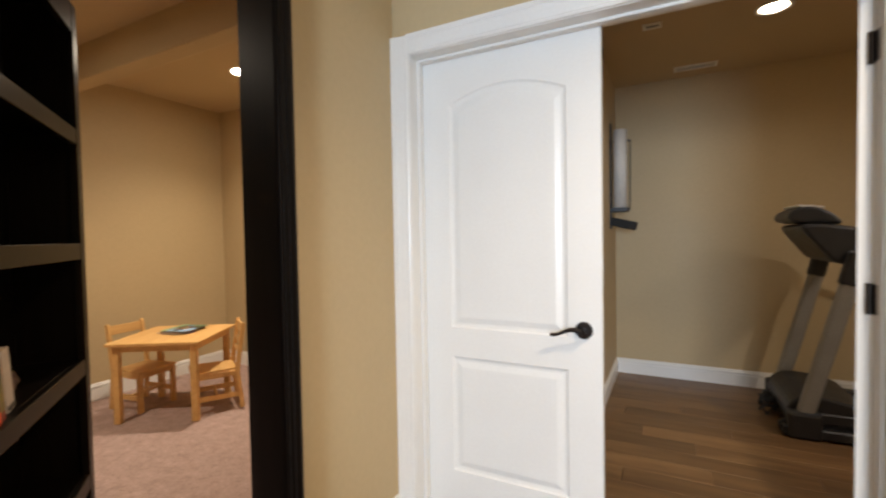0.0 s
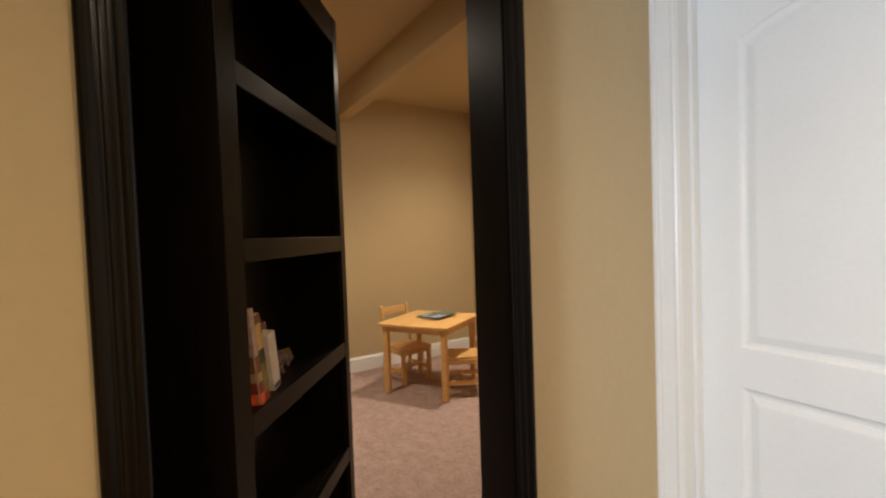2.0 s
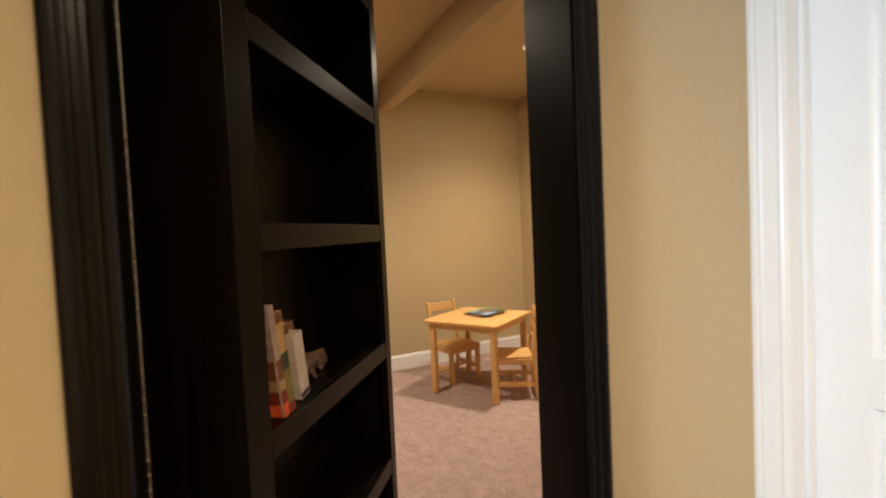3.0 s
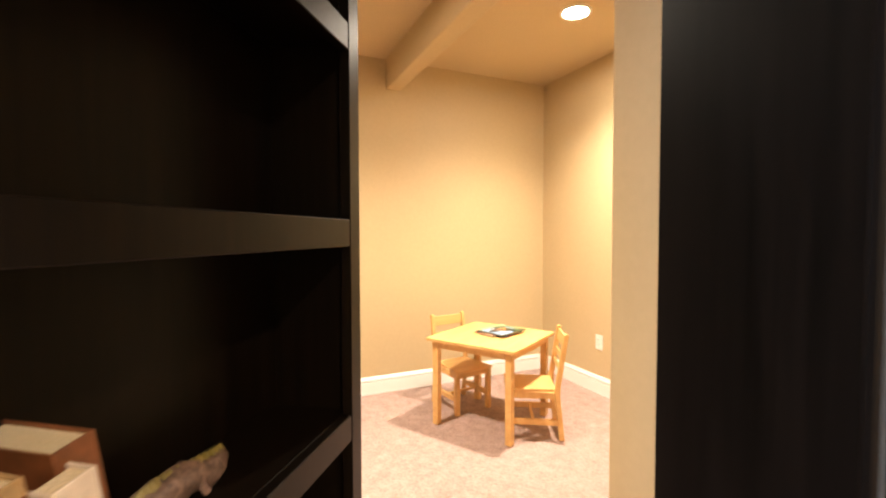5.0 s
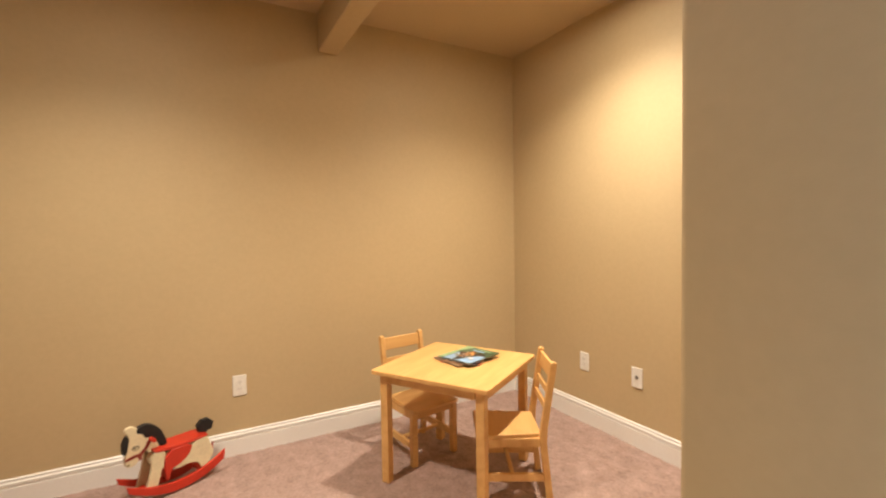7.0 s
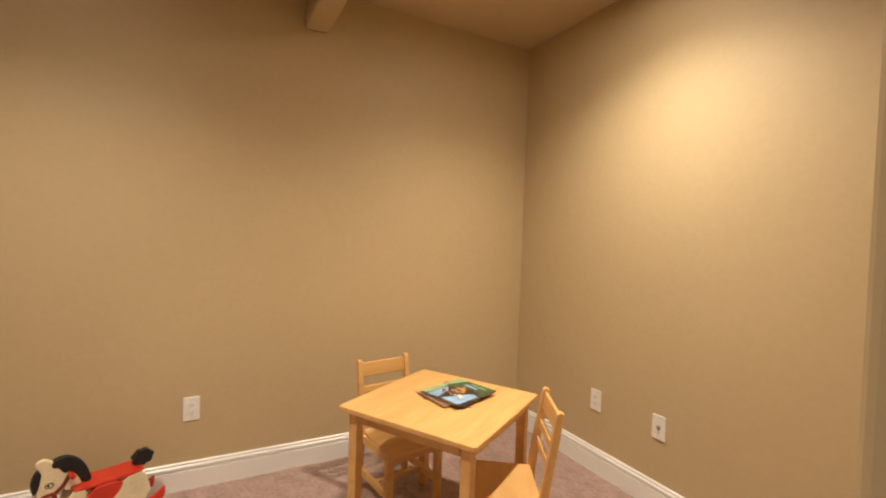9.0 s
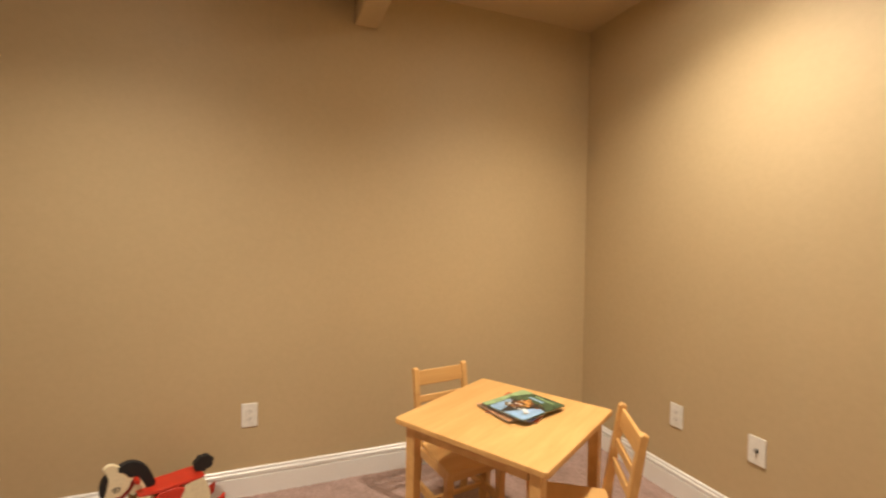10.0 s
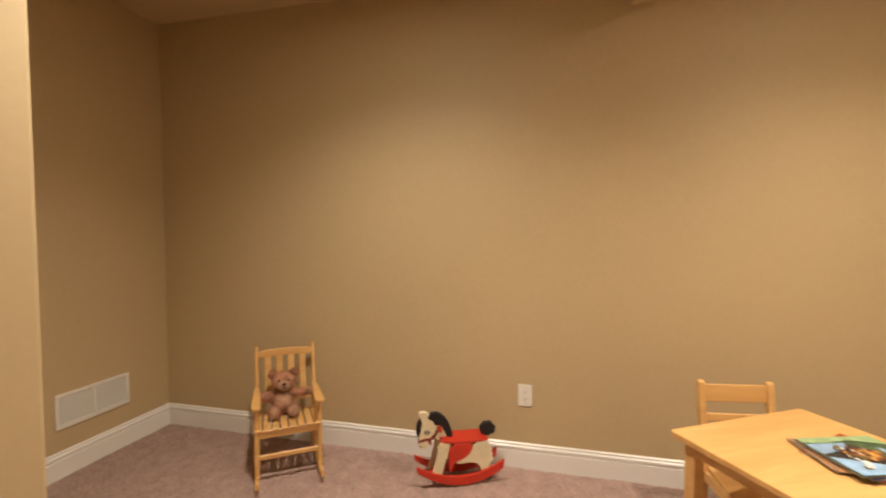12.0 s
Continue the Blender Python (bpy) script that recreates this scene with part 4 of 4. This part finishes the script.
def return_vent():
    e = empty("return_air_vent", pose(-3.578, YS, 0.333, 0, 0, 180), "white louvred return air grille low on the wall", "vent")
    w, h = 0.200, 0.090
    part("backing", box((-w + 0.014, -0.003, -h + 0.014), (w - 0.014, -0.0005, h - 0.014)), mat("grey_duct", (0.25, 0.23, 0.2), 0.7), e)
    for lo, hi in (((-w, -0.010, h - 0.018), (w, 0, h)), ((-w, -0.010, -h), (w, 0, -h + 0.018)), ((-w, -0.010, -h + 0.018), (-w + 0.018, 0, h - 0.018)), ((w - 0.018, -0.010, -h + 0.018), (w, 0, h - 0.018)), ((-0.006, -0.009, -h + 0.018), (0.006, 0, h - 0.018))):
        part("frame", box(lo, hi, 0.002), M_PLATE, e)
    for i in range(13):
        z = -h + 0.024 + i * 0.0118
        for a, b in ((-w + 0.018, -0.006), (0.006, w - 0.018)):
            part("louvre", box((a, -0.0045, -0.0008), (b, 0.0045, 0.0008), m=pose(0, -0.006, z, 38)), M_PLATE, e)


return_vent()

# ---- gym ----


def gym_floor():
    """Planks that run along x, laid with staggered ends, in the hall and the gym."""
    base = structure("floor_gym", box((HX0 - 0.1, HYS, -0.022), (GXE, GY, -0.012)), M_SLOT, "dark brown wood plank floor in gym and hall", "floor")
    pw = 0.152
    meshes = {}
    rs = random.Random(5)
    y = HYS
    while y < GY:
        x = HX0 - 0.1 - rs.random() * 0.9
        while x < GXE:
            ln = rs.choice((0.9, 1.2, 1.2, 1.5))
            a, b = max(x, HX0 - 0.1), min(x + ln, GXE)
            if b - a > 0.05:
                key = round(b - a, 2)
                if key not in meshes:
                    bm = box((-pw / 2 + 0.0008, -key / 2 + 0.0008, -0.012), (pw / 2 - 0.0008, key / 2 - 0.0008, 0), 0.0012)
                    me = bpy.data.meshes.new("plank")
                    bm.to_mesh(me)
                    bm.free()
                    me.materials.append(M_PLANK)
                    meshes[key] = me
                ob = new("plank", meshes[key])
                ob.parent = base
                ob.matrix_basis = pose((a + b) / 2, y + pw / 2, 0, 0, 0, 90)
            x += ln
        y += pw


def treadmill():
    e = empty("treadmill", pose(0.70, 4.02, 0), "grey and black folding treadmill on the gym floor", "treadmill")
    hw = 0.36
    hood = smooth_pts([(-0.02, 0.05), (-0.01, 0.20), (0.10, 0.255), (0.34, 0.225), (0.42, 0.15), (0.42, 0.05)], 2)
    part("motor_hood", prism(hood, -hw + 0.06, hw - 0.06, "xz", 0.015, 2), M_CHAR, e, "charcoal plastic motor hood")
    part("deck", box((0.30, -hw + 0.10, 0.10), (1.75, hw - 0.10, 0.135), 0.006), M_CHAR, e)
    part("belt", box((0.36, -hw + 0.13, 0.136), (1.74, hw - 0.13, 0.142), 0.002), M_RUBBER, e, "black rubber running belt")
    for s in (-1, 1):
        part("side_rail", box((0.10, s * (hw - 0.085) - 0.035, 0.09), (1.78, s * (hw - 0.085) + 0.035, 0.155), 0.008), M_CHAR, e)
        part("base_tube", box((-0.04, s * (hw - 0.03) - 0.03, 0.012), (0.75, s * (hw - 0.03) + 0.03, 0.070), 0.008), M_CHAR, e)
        part("foot_cap", box((-0.02, s * (hw - 0.03) - 0.045, 0), (0.15, s * (hw - 0.03) + 0.045, 0.165), 0.02, seg=2), M_CHAR, e)
        part("upright", bar((0.055, s * (hw - 0.03), 0.08), (0.30, s * (hw - 0.03), 1.06), 0.055, 0.085, (1, 0, 0), 0.014), M_GREY, e, "grey metal upright")
        part("upright_sleeve", bar((0.265, s * (hw - 0.03), 0.93), (0.315, s * (hw - 0.03), 1.13), 0.066, 0.098, (1, 0, 0), 0.014), M_CHAR, e)
        part("handlebar", rod((0.31, s * (hw - 0.05), 1.10), (0.66, s * (hw - 0.06), 1.02), 0.020), M_RUBBER, e)
        part("wheel", rod((-0.01, s * 0.27 - 0.018, 0.040), (-0.01, s * 0.27 + 0.018, 0.040), 0.040, None, 18), M_RUBBER, e)
    cons = smooth_pts([(0.05, 1.275), (0.09, 1.305), (0.24, 1.290), (0.36, 1.265), (0.46, 1.20), (0.47, 1.12), (0.36, 1.06), (0.22, 1.05), (0.15, 1.14)], 2)
    console = part("console", prism(cons, -hw + 0.07, hw - 0.07, "xz", 0.02, 2), M_CHAR, e, "black plastic console")
    pod = smooth_pts([(0.0, 1.325), (0.02, 1.385), (0.11, 1.415), (0.22, 1.375), (0.29, 1.29), (0.19, 1.300), (0.07, 1.305)], 2)
    part("display_pod", prism(pod, -0.22, 0.22, "xz", 0.015, 2), M_CHAR, console, "rounded display pod above the console")
    part("console_trim", bar((0.125, -0.20, 1.406), (0.125, 0.20, 1.406), 0.13, 0.018, (0.12, 0, 1), 0.006), M_SILVER, console, "silver console trim")
    part("display", bar((0.225, -0.17, 1.345), (0.225, 0.17, 1.345), 0.09, 0.014, (0.74, 0, 0.67), 0.004), M_SCREEN, console, "dark display panel")
    part("button_panel", bar((0.375, -0.22, 1.253), (0.375, 0.22, 1.253), 0.06, 0.014, (0.5, 0, 0.86), 0.004), M_SILVER, console)
    bm = bmesh.new()
    prev = Vector((0.0, 0.02, 0.05))
    for i in range(1, 40):
        q = Vector((-0.05 - 0.055 * math.sin(i * 0.9), 0.02 + 0.07 * math.cos(i * 1.3), 0.010 + 0.11 * abs(math.sin(i * 0.55))))
        rod(prev, q, 0.005, None, 6, bm)
        prev = q
    part("power_cord", bm, M_RUBBER, e, "black coiled power cord")


def rolled_mat():
    """A rolled exercise mat that hangs upright from a black wall rack."""
    e = empty("exercise_mat", pose(GX + 0.075, 4.22, 1.47), "rolled pale grey exercise mat upright on a wall rack", "exercise mat")
    bm = bmesh.new()
    turns, n = 4, 96
    inner, outer = [], []
    for i in range(n * turns // 2 + 1):
        a = i / (n / 2) * math.tau
        r = 0.012 + 0.0085 * a / math.tau
        inner.append((r * math.cos(a), r * math.sin(a)))
        outer.append(((r + 0.0072) * math.cos(a), (r + 0.0072) * math.sin(a)))
    lo = [[bm.verts.new((*p, 0)) for p in side] for side in (inner, outer)]
    hi = [[bm.verts.new((*p, 0.63)) for p in side] for side in (inner, outer)]
    for i in range(len(inner) - 1):
        bm.faces.new((lo[0][i], lo[0][i + 1], hi[0][i + 1], hi[0][i]))
        bm.faces.new((lo[1][i], lo[1][i + 1], hi[1][i + 1], hi[1][i]))
        bm.faces.new((lo[0][i], lo[0][i + 1], lo[1][i + 1], lo[1][i]))
        bm.faces.new((hi[0][i], hi[0][i + 1], hi[1][i + 1], hi[1][i]))
    part("mat_roll", bm, mat("pale_grey_foam", (0.66, 0.63, 0.58), 0.7, var=0.06, bump=0.3), e, smooth=True)
    r = empty("wall_rack", pose(GX, 4.22, 0), "black metal wall rack under the rolled mat", "rack")
    part("back_plate", box((0, -0.05, 1.30), (0.012, 0.05, 2.16), 0.003), M_CHAR, r)
    part("lower_arm", bar((0.012, 0, 1.36), (0.200, 0, 1.315), 0.085, 0.070, (0, 0, 1), 0.008), M_RUBBER, r)
    part("rest", box((0.012, -0.05, 1.435), (0.14, 0.05, 1.4695), 0.003), M_CHAR, r)
    part("side_rod", rod((0.145, 0.045, 1.45), (0.150, 0.045, 2.02), 0.005), M_CHAR, r)
    part("upper_arm", bar((0.012, 0.045, 2.02), (0.152, 0.045, 2.02), 0.012, 0.012), M_CHAR, r)


def ceiling_vent(name, x, y, w, h, n, label):
    e = empty(name, pose(x, y, CEIL), label, "vent")
    part("backing", box((-w, -h, -0.003), (w, h, -0.0005)), M_SLOT, e)
    for lo, hi in (((-w - 0.02, h, -0.008), (w + 0.02, h + 0.02, 0)), ((-w - 0.02, -h - 0.02, -0.008), (w + 0.02, -h, 0)), ((-w - 0.02, -h, -0.008), (-w, h, 0)), ((w, -h, -0.008), (w + 0.02, h, 0))):
        part("frame", box(lo, hi, 0.002), M_PLATE, e)
    for i in range(n):
        y0 = -h + (i + 0.5) * 2 * h / n
        part("slat", box((-w, -0.006, -0.0008), (w, 0.006, 0.0008), m=pose(0, y0, -0.005, 35)), M_PLATE, e)


treadmill()
rolled_mat()
ceiling_vent("ceiling_register", 0.226, 4.38, 0.13, 0.034, 6, "white slatted ceiling air register")
ceiling_vent("ceiling_grille", -0.05, 3.46, 0.035, 0.022, 3, "small dark ceiling grille")
gym_floor()
